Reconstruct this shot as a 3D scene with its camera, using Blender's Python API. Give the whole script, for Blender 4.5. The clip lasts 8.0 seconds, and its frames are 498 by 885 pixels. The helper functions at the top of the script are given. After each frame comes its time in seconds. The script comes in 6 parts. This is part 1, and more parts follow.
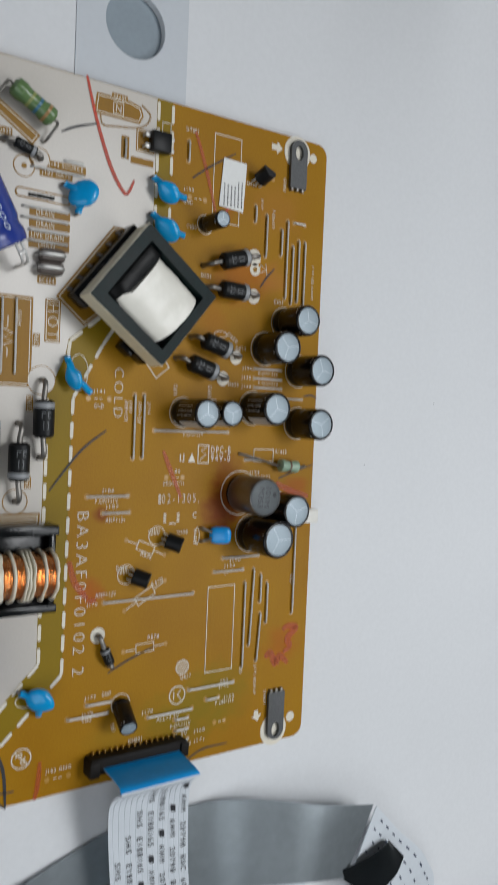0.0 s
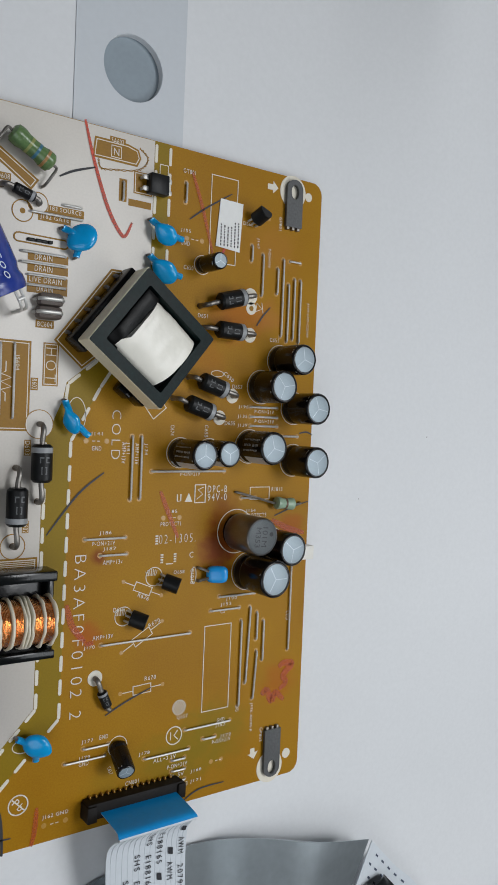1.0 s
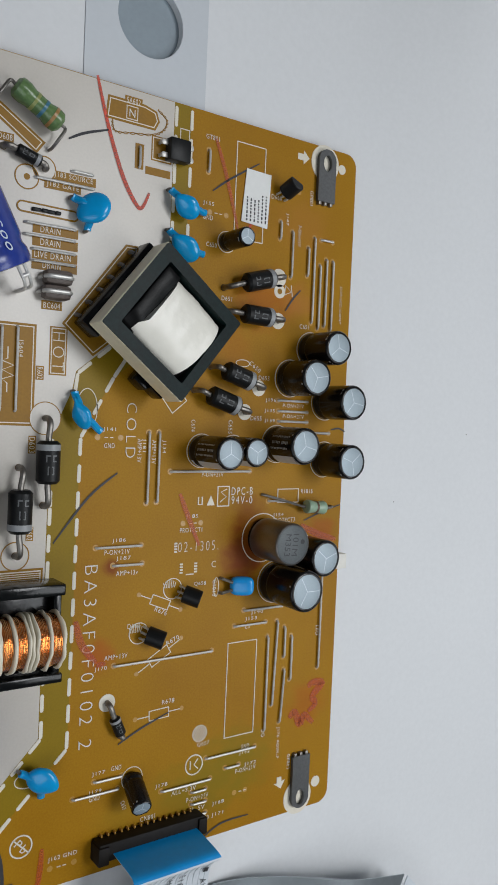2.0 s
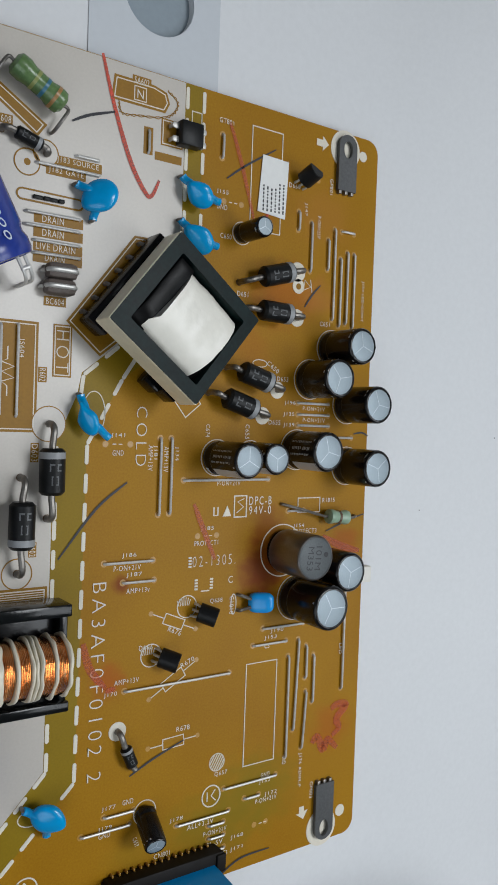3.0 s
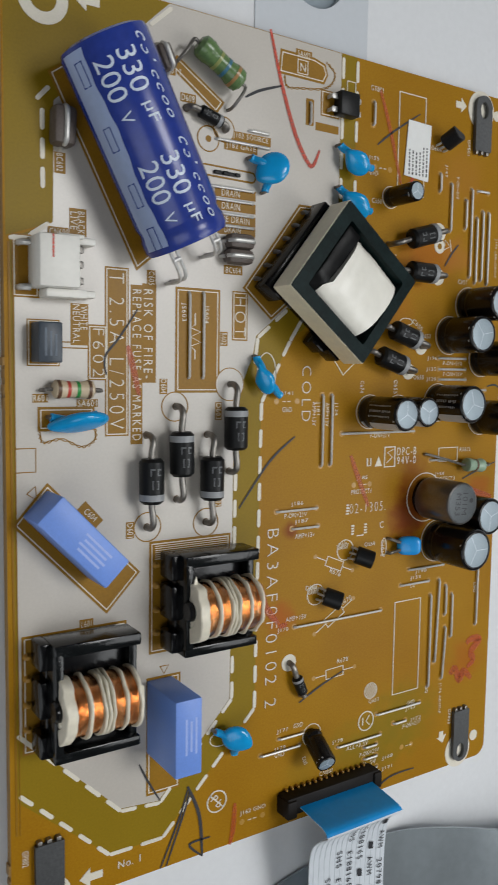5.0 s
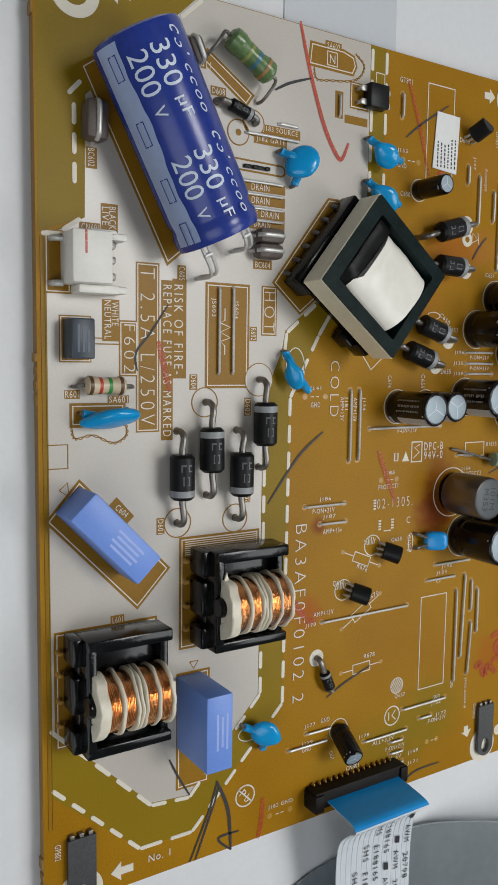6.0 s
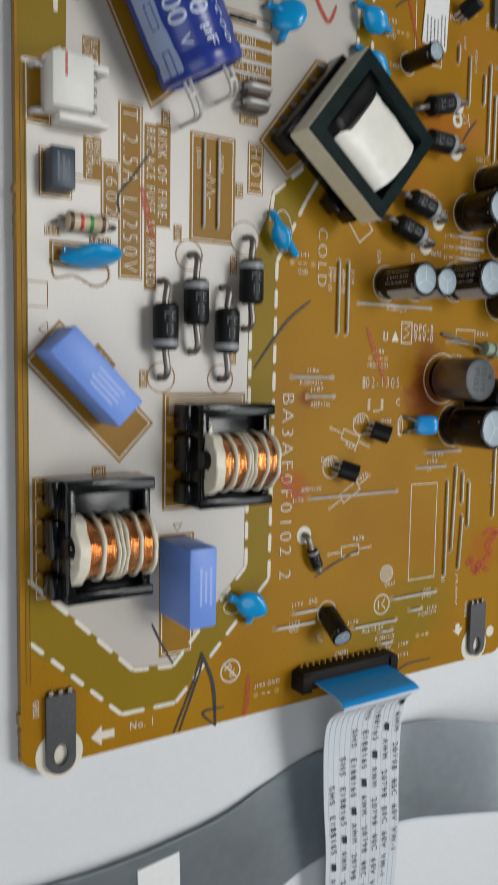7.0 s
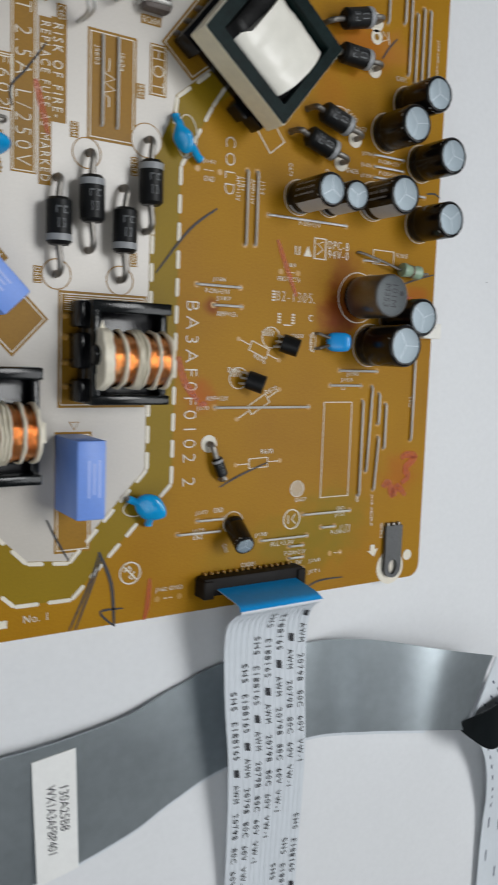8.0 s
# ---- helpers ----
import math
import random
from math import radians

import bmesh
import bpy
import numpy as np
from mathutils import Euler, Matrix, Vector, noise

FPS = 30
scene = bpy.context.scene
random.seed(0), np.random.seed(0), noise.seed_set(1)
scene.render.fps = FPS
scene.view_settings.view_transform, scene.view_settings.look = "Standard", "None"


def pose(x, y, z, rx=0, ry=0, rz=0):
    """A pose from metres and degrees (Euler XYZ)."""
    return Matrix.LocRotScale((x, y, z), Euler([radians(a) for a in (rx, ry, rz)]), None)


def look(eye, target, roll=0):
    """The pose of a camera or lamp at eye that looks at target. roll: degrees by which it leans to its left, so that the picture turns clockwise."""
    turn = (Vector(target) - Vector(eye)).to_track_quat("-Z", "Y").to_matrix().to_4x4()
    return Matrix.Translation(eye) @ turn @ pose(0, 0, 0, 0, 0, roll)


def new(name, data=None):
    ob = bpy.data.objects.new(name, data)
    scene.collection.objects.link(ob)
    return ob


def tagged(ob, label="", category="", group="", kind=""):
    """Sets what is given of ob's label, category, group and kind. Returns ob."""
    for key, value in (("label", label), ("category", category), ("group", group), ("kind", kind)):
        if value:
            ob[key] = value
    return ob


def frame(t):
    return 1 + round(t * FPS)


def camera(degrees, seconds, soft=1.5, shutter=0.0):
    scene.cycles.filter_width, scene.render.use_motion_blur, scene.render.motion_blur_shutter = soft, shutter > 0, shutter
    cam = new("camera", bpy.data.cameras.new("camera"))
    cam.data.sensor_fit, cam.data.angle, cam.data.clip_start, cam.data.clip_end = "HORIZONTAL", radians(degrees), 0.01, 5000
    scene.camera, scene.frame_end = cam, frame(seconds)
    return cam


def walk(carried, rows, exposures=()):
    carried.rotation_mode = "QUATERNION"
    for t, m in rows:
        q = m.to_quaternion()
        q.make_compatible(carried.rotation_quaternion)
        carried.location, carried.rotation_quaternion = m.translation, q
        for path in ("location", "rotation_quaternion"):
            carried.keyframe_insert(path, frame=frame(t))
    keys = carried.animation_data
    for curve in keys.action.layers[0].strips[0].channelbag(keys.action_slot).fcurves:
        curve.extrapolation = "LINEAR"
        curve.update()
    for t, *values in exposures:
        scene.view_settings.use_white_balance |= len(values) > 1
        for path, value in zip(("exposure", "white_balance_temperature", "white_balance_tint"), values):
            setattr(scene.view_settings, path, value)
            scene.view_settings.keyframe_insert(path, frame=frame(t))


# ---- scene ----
cam = camera(34.61, 8.0, soft=1.6, shutter=0.3)
ROWS = [
    (0, 0.01111, 0.10022, 0.13904, -3.895, -34.507, 2.924),
    (0.2, 0.00997, 0.10711, 0.13634, -3.336, -35.238, 2.940),
    (0.5, 0.00992, 0.10714, 0.13715, -3.202, -35.261, 3.055),
    (1, 0.00883, 0.10668, 0.13749, -3.393, -35.614, 2.944),
    (1.5, 0.01377, 0.10644, 0.12856, -3.441, -35.354, 2.665),
    (1.7, 0.01402, 0.10561, 0.12556, -3.596, -35.382, 2.852),
    (2.8, 0.01810, 0.10566, 0.11358, -2.804, -34.887, 2.985),
    (3, 0.01847, 0.10529, 0.11210, -2.785, -35.043, 2.477),
    (3.5, 0.01807, 0.10374, 0.10929, -3.265, -34.302, 2.201),
    (3.8, 0.01330, 0.10389, 0.11075, -3.384, -33.981, 2.143),
    (4, 0.00656, 0.10516, 0.11372, -3.894, -33.772, 1.823),
    (4.2, 0.00334, 0.10517, 0.11456, -4.098, -33.453, 1.675),
    (4.5, -0.00006, 0.10699, 0.11331, -4.768, -33.122, 1.240),
    (5, -0.00445, 0.10633, 0.10817, -5.635, -32.750, 0.979),
    (5.2, -0.00698, 0.10712, 0.10604, -5.805, -32.711, 0.901),
    (6.3, -0.00710, 0.10706, 0.10595, -6.338, -32.086, 0.884),
    (6.5, -0.00737, 0.10678, 0.10589, -6.323, -32.308, 0.869),
    (6.7, -0.00694, 0.10495, 0.10606, -6.245, -32.189, 0.976),
    (6.8, -0.00616, 0.09969, 0.10847, -6.255, -32.101, 1.128),
    (7, -0.00519, 0.08374, 0.10665, -5.638, -32.468, 1.070),
    (7.2, -0.00518, 0.07666, 0.10590, -5.933, -32.652, 1.483),
    (7.5, -0.00389, 0.07377, 0.10830, -7.352, -32.651, 2.179),
    (7.8, -0.00103, 0.07160, 0.10994, -7.139, -33.207, 2.022),
    (8, 0.00729, 0.07165, 0.11742, -7.418, -32.306, 2.242),
]
EXPOSURES = [(0.0, -0.1, 6250, 10), (1.5, -0.1, 6250, 10), (3.5, -0.08, 6020, 8), (4.0, -0.08, 5920, 5), (4.5, -0.03, 6050, 7), (5.0, -0.02, 6400, 10), (6.5, 0.02, 6450, 10), (8.0, 0.0, 6350, 10)]
walk(cam, [(t, pose(1.25 * x, 1.25 * y, 1.25 * z, rx, ry, rz)) for t, x, y, z, rx, ry, rz in ROWS], EXPOSURES)

# ---- light: a plain room, far bigger than the board, with a ceiling panel and two added fills ----
world = bpy.data.worlds.new("room_air")
world.use_nodes = True
world.node_tree.nodes["Background"].inputs[0].default_value = (0.9, 0.95, 1.0, 1)
world.node_tree.nodes["Background"].inputs[1].default_value = 0.035
scene.world = world


def area_lamp(name, eye, target, sx, sy, watts, colour):
    data = bpy.data.lights.new(name, "AREA")
    data.shape, data.size, data.size_y, data.energy, data.color = "RECTANGLE", sx, sy, watts, colour
    ob = new(name, data)
    ob.matrix_world = look(eye, target)
    return ob


area_lamp("ceiling_panel_light", (0.86, 0.51, 2.05), (0.1, 0.11, 0), 0.65, 0.65, 17, (0.985, 0.985, 0.97))
# added fill from the lower left: lifts left-hand faces and thins their shadows
area_lamp("left_fill_light", (-0.20, -0.13, 0.45), (0.12, 0.09, 0), 0.4, 0.4, 0.85, (0.95, 0.985, 1.0))
# added close fill, no known fitting: brightens the right middle, falls off to the top
area_lamp("right_fill_light", (0.33, 0.03, 0.34), (0.15, 0.09, 0), 0.2, 0.2, 0.56, (0.965, 0.985, 0.985))

# ---- materials ----
MATS = {}


def material(name, colour, rough=0.5, metal=0.0, vary=0.12, grain=900.0, blotch=90.0, bump=0.05, coat=0.0, second=None, mix=0.5, alpha=None, spec=0.5):
    """A surface with fine grain and larger blotches, sizes in 1/metre."""
    m = bpy.data.materials.new(name)
    m.use_nodes = True
    nt = m.node_tree
    b = nt.nodes["Principled BSDF"]
    co = nt.nodes.new("ShaderNodeTexCoord")
    n1, n2 = nt.nodes.new("ShaderNodeTexNoise"), nt.nodes.new("ShaderNodeTexNoise")
    n1.inputs["Scale"].default_value, n2.inputs["Scale"].default_value = grain, blotch
    n1.inputs["Detail"].default_value = n2.inputs["Detail"].default_value = 3
    for n in (n1, n2):
        nt.links.new(co.outputs["Object"], n.inputs["Vector"])
    add = nt.nodes.new("ShaderNodeMath")
    add.operation = "ADD"
    nt.links.new(n1.outputs["Fac"], add.inputs[0])
    nt.links.new(n2.outputs["Fac"], add.inputs[1])
    ramp = nt.nodes.new("ShaderNodeMapRange")
    ramp.inputs["From Min"].default_value, ramp.inputs["From Max"].default_value = 0.7, 1.3
    nt.links.new(add.outputs[0], ramp.inputs["Value"])
    mx = nt.nodes.new("ShaderNodeMix")
    mx.data_type = "RGBA"
    lo = tuple(c * (1 - vary) for c in colour)
    hi = tuple(min(1, c * (1 + vary)) for c in (second or colour))
    mx.inputs["A"].default_value, mx.inputs["B"].default_value = (*lo, 1), (*hi, 1)
    nt.links.new(ramp.outputs["Result"], mx.inputs["Factor"])
    nt.links.new(mx.outputs["Result"], b.inputs["Base Color"])
    rr = nt.nodes.new("ShaderNodeMapRange")
    rr.inputs["To Min"].default_value, rr.inputs["To Max"].default_value = max(0.03, rough * 0.82), min(1, rough * 1.18)
    nt.links.new(n2.outputs["Fac"], rr.inputs["Value"])
    nt.links.new(rr.outputs["Result"], b.inputs["Roughness"])
    b.inputs["Metallic"].default_value = metal
    b.inputs["Specular IOR Level"].default_value = spec
    b.inputs["Coat Weight"].default_value = coat
    b.inputs["Coat Roughness"].default_value = 0.12
    if bump:
        bp = nt.nodes.new("ShaderNodeBump")
        bp.inputs["Strength"].default_value, bp.inputs["Distance"].default_value = bump, 0.0002
        nt.links.new(n1.outputs["Fac"], bp.inputs["Height"])
        nt.links.new(bp.outputs["Normal"], b.inputs["Normal"])
    MATS[name] = m
    return m


material("board_brown", (0.345, 0.158, 0.005), 0.42, vary=0.08, grain=2500, blotch=35, bump=0.03, second=(0.365, 0.185, 0.007), spec=0.12)
material("board_olive", (0.26, 0.168, 0.007), 0.42, spec=0.15, vary=0.08, grain=2500, blotch=40, bump=0.03)
material("board_edge", (0.30, 0.17, 0.05), 0.7, vary=0.2, grain=3000, bump=0.2)
material("mask_white", (0.53, 0.488, 0.432), 0.31, vary=0.04, grain=2000, blotch=45, bump=0.02, spec=0.6)
material("print_white", (0.74, 0.69, 0.58), 0.5, vary=0.06, grain=4000, bump=0)
material("print_brown", (0.29, 0.145, 0.010), 0.4, vary=0.10, grain=2000, bump=0.02, spec=0.2)
material("solder_tin", (0.62, 0.61, 0.58), 0.42, 0.4, vary=0.15, grain=1500, bump=0.08)
material("dull_tin", (0.24, 0.225, 0.205), 0.45, 0.85, vary=0.3, grain=1500, bump=0.15)
material("aluminium", (0.33, 0.395, 0.44), 0.5, 0.25, vary=0.06, grain=3000, bump=0.03)
material("sleeve_black", (0.007, 0.006, 0.006), 0.22, spec=0.4, vary=0.3, grain=1200, bump=0.04)
material("sleeve_grey", (0.50, 0.52, 0.54), 0.35, vary=0.06)
material("sleeve_ink", (0.34, 0.35, 0.36), 0.4, vary=0.15, bump=0)
material("score_bright", (0.60, 0.66, 0.70), 0.4, 0.3, vary=0.06, bump=0)
material("epoxy_black", (0.008, 0.0085, 0.009), 0.42, spec=0.25, vary=0.3, grain=3000, bump=0.12)
material("connector_black", (0.010, 0.008, 0.007), 0.62, spec=0.2, vary=0.2, grain=900, blotch=300, bump=0.1)
material("plastic_black", (0.005, 0.005, 0.006), 0.18, spec=0.3, vary=0.3, grain=1500, bump=0.08)
material("core_black", (0.006, 0.007, 0.0075), 0.17, spec=0.3, vary=0.4, grain=1200, blotch=250, bump=0.12)
material("band_grey", (0.30, 0.31, 0.32), 0.45, vary=0.1)
material("ferrite", (0.115, 0.092, 0.08), 0.5, vary=0.2, grain=2500, bump=0.1)
material("ferrite_top", (0.085, 0.095, 0.10), 0.5, 0.3, vary=0.15, grain=2500, blotch=300, bump=0.1)
material("ferrite_grey", (0.21, 0.195, 0.185), 0.3, 0.85, vary=0.12, grain=2500, blotch=300, bump=0.06)
material("glue_black", (0.006, 0.006, 0.0062), 0.34, spec=0.12, vary=0.3, grain=1500, blotch=400, bump=0.12)
material("core_green", (0.005, 0.0135, 0.0135), 0.34, vary=0.4, grain=1500, blotch=260, bump=0.12, spec=0.10)
material("tape_cream", (0.90, 0.84, 0.64), 0.45, vary=0.05, grain=900, blotch=220, bump=0.05)
material("tape_white", (0.88, 0.85, 0.76), 0.32, vary=0.03, grain=500, blotch=300, bump=0.4)
material("nylon_white", (0.80, 0.74, 0.60), 0.45, vary=0.08, grain=700, blotch=350, bump=0.5)
material("connector_white", (0.80, 0.78, 0.72), 0.45, vary=0.04, grain=900, bump=0.06)
material("copper", (0.93, 0.52, 0.27), 0.22, 1.0, vary=0.15, grain=1500, blotch=500, bump=0.25)
material("can_blue", (0.022, 0.045, 0.27), 0.24, vary=0.12, grain=900, blotch=150, bump=0.03)
material("can_pale", (0.36, 0.45, 0.68), 0.3, vary=0.05)
material("can_ink", (0.60, 0.68, 0.80), 0.4, vary=0.05, bump=0)
material("box_blue", (0.17, 0.31, 0.78), 0.42, vary=0.05, grain=2500, bump=0.06)
material("box_ink", (0.36, 0.47, 0.86), 0.5, vary=0.05, bump=0)
material("disc_blue", (0.008, 0.32, 0.68), 0.18, vary=0.10, grain=500, blotch=200, bump=0.06)
material("disc_bright", (0.02, 0.33, 0.80), 0.25, vary=0.06, grain=500, bump=0.05)
material("mark_grey", (0.10, 0.105, 0.11), 0.5, vary=0.2, bump=0)
material("relay_blue", (0.042, 0.056, 0.075), 0.4, vary=0.15, grain=2500, bump=0.06)
material("relay_ink", (0.10, 0.13, 0.17), 0.5, vary=0.2, bump=0)
material("resistor_green", (0.12, 0.205, 0.075), 0.25, vary=0.2, grain=1500, bump=0.15)
material("resistor_pale", (0.30, 0.42, 0.30), 0.35, vary=0.12, grain=1500, bump=0.1)
material("resistor_beige", (0.62, 0.50, 0.34), 0.35, vary=0.06)
material("ring_yellow", (0.26, 0.29, 0.09), 0.3)
material("ring_orange", (0.36, 0.20, 0.07), 0.3)
material("ring_blue", (0.05, 0.17, 0.25), 0.3)
material("ring_red", (0.50, 0.05, 0.03), 0.4)
material("ring_green", (0.03, 0.28, 0.06), 0.4)
material("ring_brown", (0.12, 0.06, 0.03), 0.4)
material("tab_steel", (0.088, 0.09, 0.092), 0.5, 0.5, vary=0.2, grain=1800, bump=0.12)
material("paper_label", (0.82, 0.82, 0.80), 0.55, vary=0.03)
material("ink_black", (0.03, 0.03, 0.035), 0.6, vary=0.1, bump=0)
material("ink_blue_black", (0.06, 0.075, 0.12), 0.6, vary=0.1, bump=0)
material("tape_black", (0.008, 0.010, 0.011), 0.16, spec=0.4, vary=0.3, grain=900, blotch=120, bump=0.1)
material("ink_red", (0.62, 0.075, 0.035), 0.5, vary=0.25, grain=2500, bump=0)
material("ink_faint_red", (0.62, 0.10, 0.02), 0.45, vary=0.1, grain=2500, bump=0)
material("stiffener_blue", (0.004, 0.29, 0.70), 0.35, vary=0.06)
material("cable_white", (0.66, 0.70, 0.74), 0.38, vary=0.03, grain=600, bump=0.05)
material("cable_ridge", (0.66, 0.70, 0.74), 0.38, vary=0.03, bump=0)
material("shield_grey", (0.40, 0.445, 0.47), 0.36, 0.8, vary=0.08, grain=400, blotch=40, bump=0.04)
material("table_white", (0.73, 0.74, 0.755), 0.55, vary=0.025, grain=800, blotch=14, bump=0.06)
material("sheet_white", (0.575, 0.605, 0.64), 0.45, vary=0.02, grain=800, blotch=14, bump=0.04)
material("under_grey", (0.26, 0.31, 0.35), 0.5, vary=0.05)
material("wall_paint", (0.50, 0.51, 0.52), 0.8, vary=0.04, grain=60, blotch=3, bump=0.1)
material("pad_gold", (0.46, 0.25, 0.045), 0.35, vary=0.15, grain=2500, bump=0.05)
material("flux_brown", (0.13, 0.075, 0.03), 0.3, vary=0.3, grain=2500, bump=0.1)


def soften(m, least, strength):
    """Thin, uneven ink: the ground shows through between the grains."""
    nt = m.node_tree
    n = nt.nodes.new("ShaderNodeTexNoise")
    n.inputs["Scale"].default_value, n.inputs["Detail"].default_value = 3200, 4
    r = nt.nodes.new("ShaderNodeMapRange")
    r.inputs["From Min"].default_value, r.inputs["From Max"].default_value = 0.36, 0.62
    r.inputs["To Min"].default_value, r.inputs["To Max"].default_value = least, strength
    co = nt.nodes.new("ShaderNodeTexCoord")
    nt.links.new(co.outputs["Object"], n.inputs["Vector"])
    nt.links.new(n.outputs["Fac"], r.inputs["Value"])
    nt.links.new(r.outputs["Result"], nt.nodes["Principled BSDF"].inputs["Alpha"])


soften(MATS["ink_faint_red"], 0.15, 0.5)
soften(MATS["ink_red"], 0.4, 0.9)


def stain(m, x, y, rx, ry, colour, amount):
    """Flux, ink or soft shadow put into the board's colour round a spot (metres), with a ragged soft edge."""
    nt = m.node_tree
    b = nt.nodes["Principled BSDF"]
    before = b.inputs["Base Color"].links[0].from_socket
    co = nt.nodes.new("ShaderNodeTexCoord")
    mp = nt.nodes.new("ShaderNodeMapping")
    mp.vector_type = "TEXTURE"
    mp.inputs["Location"].default_value = (x, y, 0)
    mp.inputs["Scale"].default_value = (rx, ry, 1)
    ln = nt.nodes.new("ShaderNodeVectorMath")
    ln.operation = "LENGTH"
    nz = nt.nodes.new("ShaderNodeTexNoise")
    nz.inputs["Scale"].default_value, nz.inputs["Detail"].default_value = 260, 4
    ad = nt.nodes.new("ShaderNodeMath")
    ad.operation = "ADD"
    rg = nt.nodes.new("ShaderNodeMapRange")
    rg.interpolation_type = "SMOOTHSTEP"
    rg.inputs["From Min"].default_value, rg.inputs["From Max"].default_value = 0.7, 1.55
    rg.inputs["To Min"].default_value, rg.inputs["To Max"].default_value = amount, 0.0
    mx = nt.nodes.new("ShaderNodeMix")
    mx.data_type = "RGBA"
    nt.links.new(co.outputs["Object"], mp.inputs["Vector"])
    nt.links.new(co.outputs["Object"], nz.inputs["Vector"])
    nt.links.new(mp.outputs["Vector"], ln.inputs[0])
    nt.links.new(ln.outputs["Value"], ad.inputs[0])
    nt.links.new(nz.outputs["Fac"], ad.inputs[1])
    nt.links.new(ad.outputs[0], rg.inputs["Value"])
    nt.links.new(rg.outputs["Result"], mx.inputs["Factor"])
    nt.links.new(before, mx.inputs["A"])
    mx.inputs["B"].default_value = (*colour, 1)
    nt.links.new(mx.outputs["Result"], b.inputs["Base Color"])


# the dark red spots beside the drum inductor hold its painted shadow besides flux
RED, FLUX_SHADE, PALE, OLIVE = (0.42, 0.075, 0.008), (0.20, 0.038, 0.004), (0.42, 0.17, 0.03), (0.25, 0.165, 0.008)
for sx, sy, sw, sh, tint, much in ((101.2, 79.9, 7.0, 7.5, FLUX_SHADE, 0.95), (102.0, 87.5, 5.5, 4.5, FLUX_SHADE, 0.6), (103.5, 128.0, 10.0, 7.0, RED, 0.45), (111.5, 128.5, 5.0, 4.5, PALE, 0.6),
                                   (97.0, 118.5, 5.0, 6.0, RED, 0.18), (118.5, 49.5, 6.0, 6.0, RED, 0.4), (120.0, 84.0, 5.0, 3.0, RED, 0.45), (72.0, 64.6, 4.0, 4.0, RED, 0.6), (74.0, 79.5, 2.2, 1.8, FLUX_SHADE, 0.9),
                                   (101.0, 40.5, 12.0, 9.0, OLIVE, 0.9), (92.0, 36.5, 14.0, 8.0, OLIVE, 0.8), (78.0, 36.0, 7.0, 4.0, OLIVE, 0.35), (112.0, 143.0, 9.0, 7.0, PALE, 0.35), (99.8, 141.0, 2.0, 2.5, RED, 0.3)):
    stain(MATS["board_brown"], sx * 0.00125, sy * 0.00125, sw * 0.00125, sh * 0.00125, tint, much)

# ---- building helpers; all lengths below are in plan units of 1.25 mm ----
MM = 0.00125  # one plan unit, half of the 2.5 mm hole grid
TABLE = -2.5


def thing(name, x=0, y=0, z=0, label="", category="", group="", kind="", turn=0):
    ob = new(name)
    ob.empty_display_size = 0.002
    ob.matrix_world = pose(x * MM, y * MM, z * MM, 0, 0, turn)
    return tagged(ob, label, category, group, kind)


def mesh_of(bm, mat, smooth=True, name="mesh"):
    me = bpy.data.meshes.new(name)
    bmesh.ops.recalc_face_normals(bm, faces=bm.faces[:])
    bmesh.ops.scale(bm, vec=(MM, MM, MM), verts=bm.verts[:])
    for f in bm.faces:
        f.smooth = smooth
    if smooth:
        for e in bm.edges:
            if len(e.link_faces) == 2 and e.calc_face_angle(0) > 0.6:
                e.smooth = False
    bm.to_mesh(me)
    bm.free()
    me.materials.append(MATS[mat])
    return me


def part(name, bm, mat, parent, label="", smooth=True):
    ob = new(name, mesh_of(bm, mat, smooth, name))
    ob.parent = parent
    return tagged(ob, label)


def lone(name, bm, mat, label="", category="", kind="", smooth=True, group=""):
    return tagged(new(name, mesh_of(bm, mat, smooth, name)), label, category, group, kind)


def box(bm, x0, y0, z0, x1, y1, z1, bevel=0.0, turn=0.0):
    r = bmesh.ops.create_cube(bm, size=1)
    bmesh.ops.scale(bm, vec=(abs(x1 - x0), abs(y1 - y0), abs(z1 - z0)), verts=r["verts"])
    if bevel:
        es = list({e for v in r["verts"] for e in v.link_edges})
        r2 = bmesh.ops.bevel(bm, geom=es, offset=bevel, segments=2, affect="EDGES", profile=0.5)
        vs = list({v for f in r2["faces"] for v in f.verts} | {v for v in r["verts"] if v.is_valid})
    else:
        vs = r["verts"]
    m = Matrix.Translation(((x0 + x1) / 2, (y0 + y1) / 2, (z0 + z1) / 2)) @ Matrix.Rotation(radians(turn), 4, "Z")
    bmesh.ops.transform(bm, matrix=m, verts=vs)
    return vs


def frame_of(p, q):
    """A matrix whose z axis runs from p to q."""
    p, q = Vector(p), Vector(q)
    return Matrix.Translation(p) @ (q - p).to_track_quat("Z", "Y").to_matrix().to_4x4()


def lathe(bm, profile, p, q, seg=28):
    """Turn a profile of (radius, distance) about the line from p towards q."""
    m = frame_of(p, q)
    rings = []
    for r, d in profile:
        if r < 1e-6:
            rings.append([bm.verts.new(m @ Vector((0, 0, d)))])
        else:
            rings.append([bm.verts.new(m @ Vector((r * math.cos(2 * math.pi * i / seg), r * math.sin(2 * math.pi * i / seg), d))) for i in range(seg)])
    for a, b in zip(rings, rings[1:]):
        for i in range(seg):
            j = (i + 1) % seg
            if len(a) == 1 and len(b) > 1:
                bm.faces.new((a[0], b[i], b[j]))
            elif len(b) == 1 and len(a) > 1:
                bm.faces.new((a[i], b[0], a[j]))
            elif len(a) > 1:
                bm.faces.new((a[i], a[j], b[j], b[i]))
    return bm


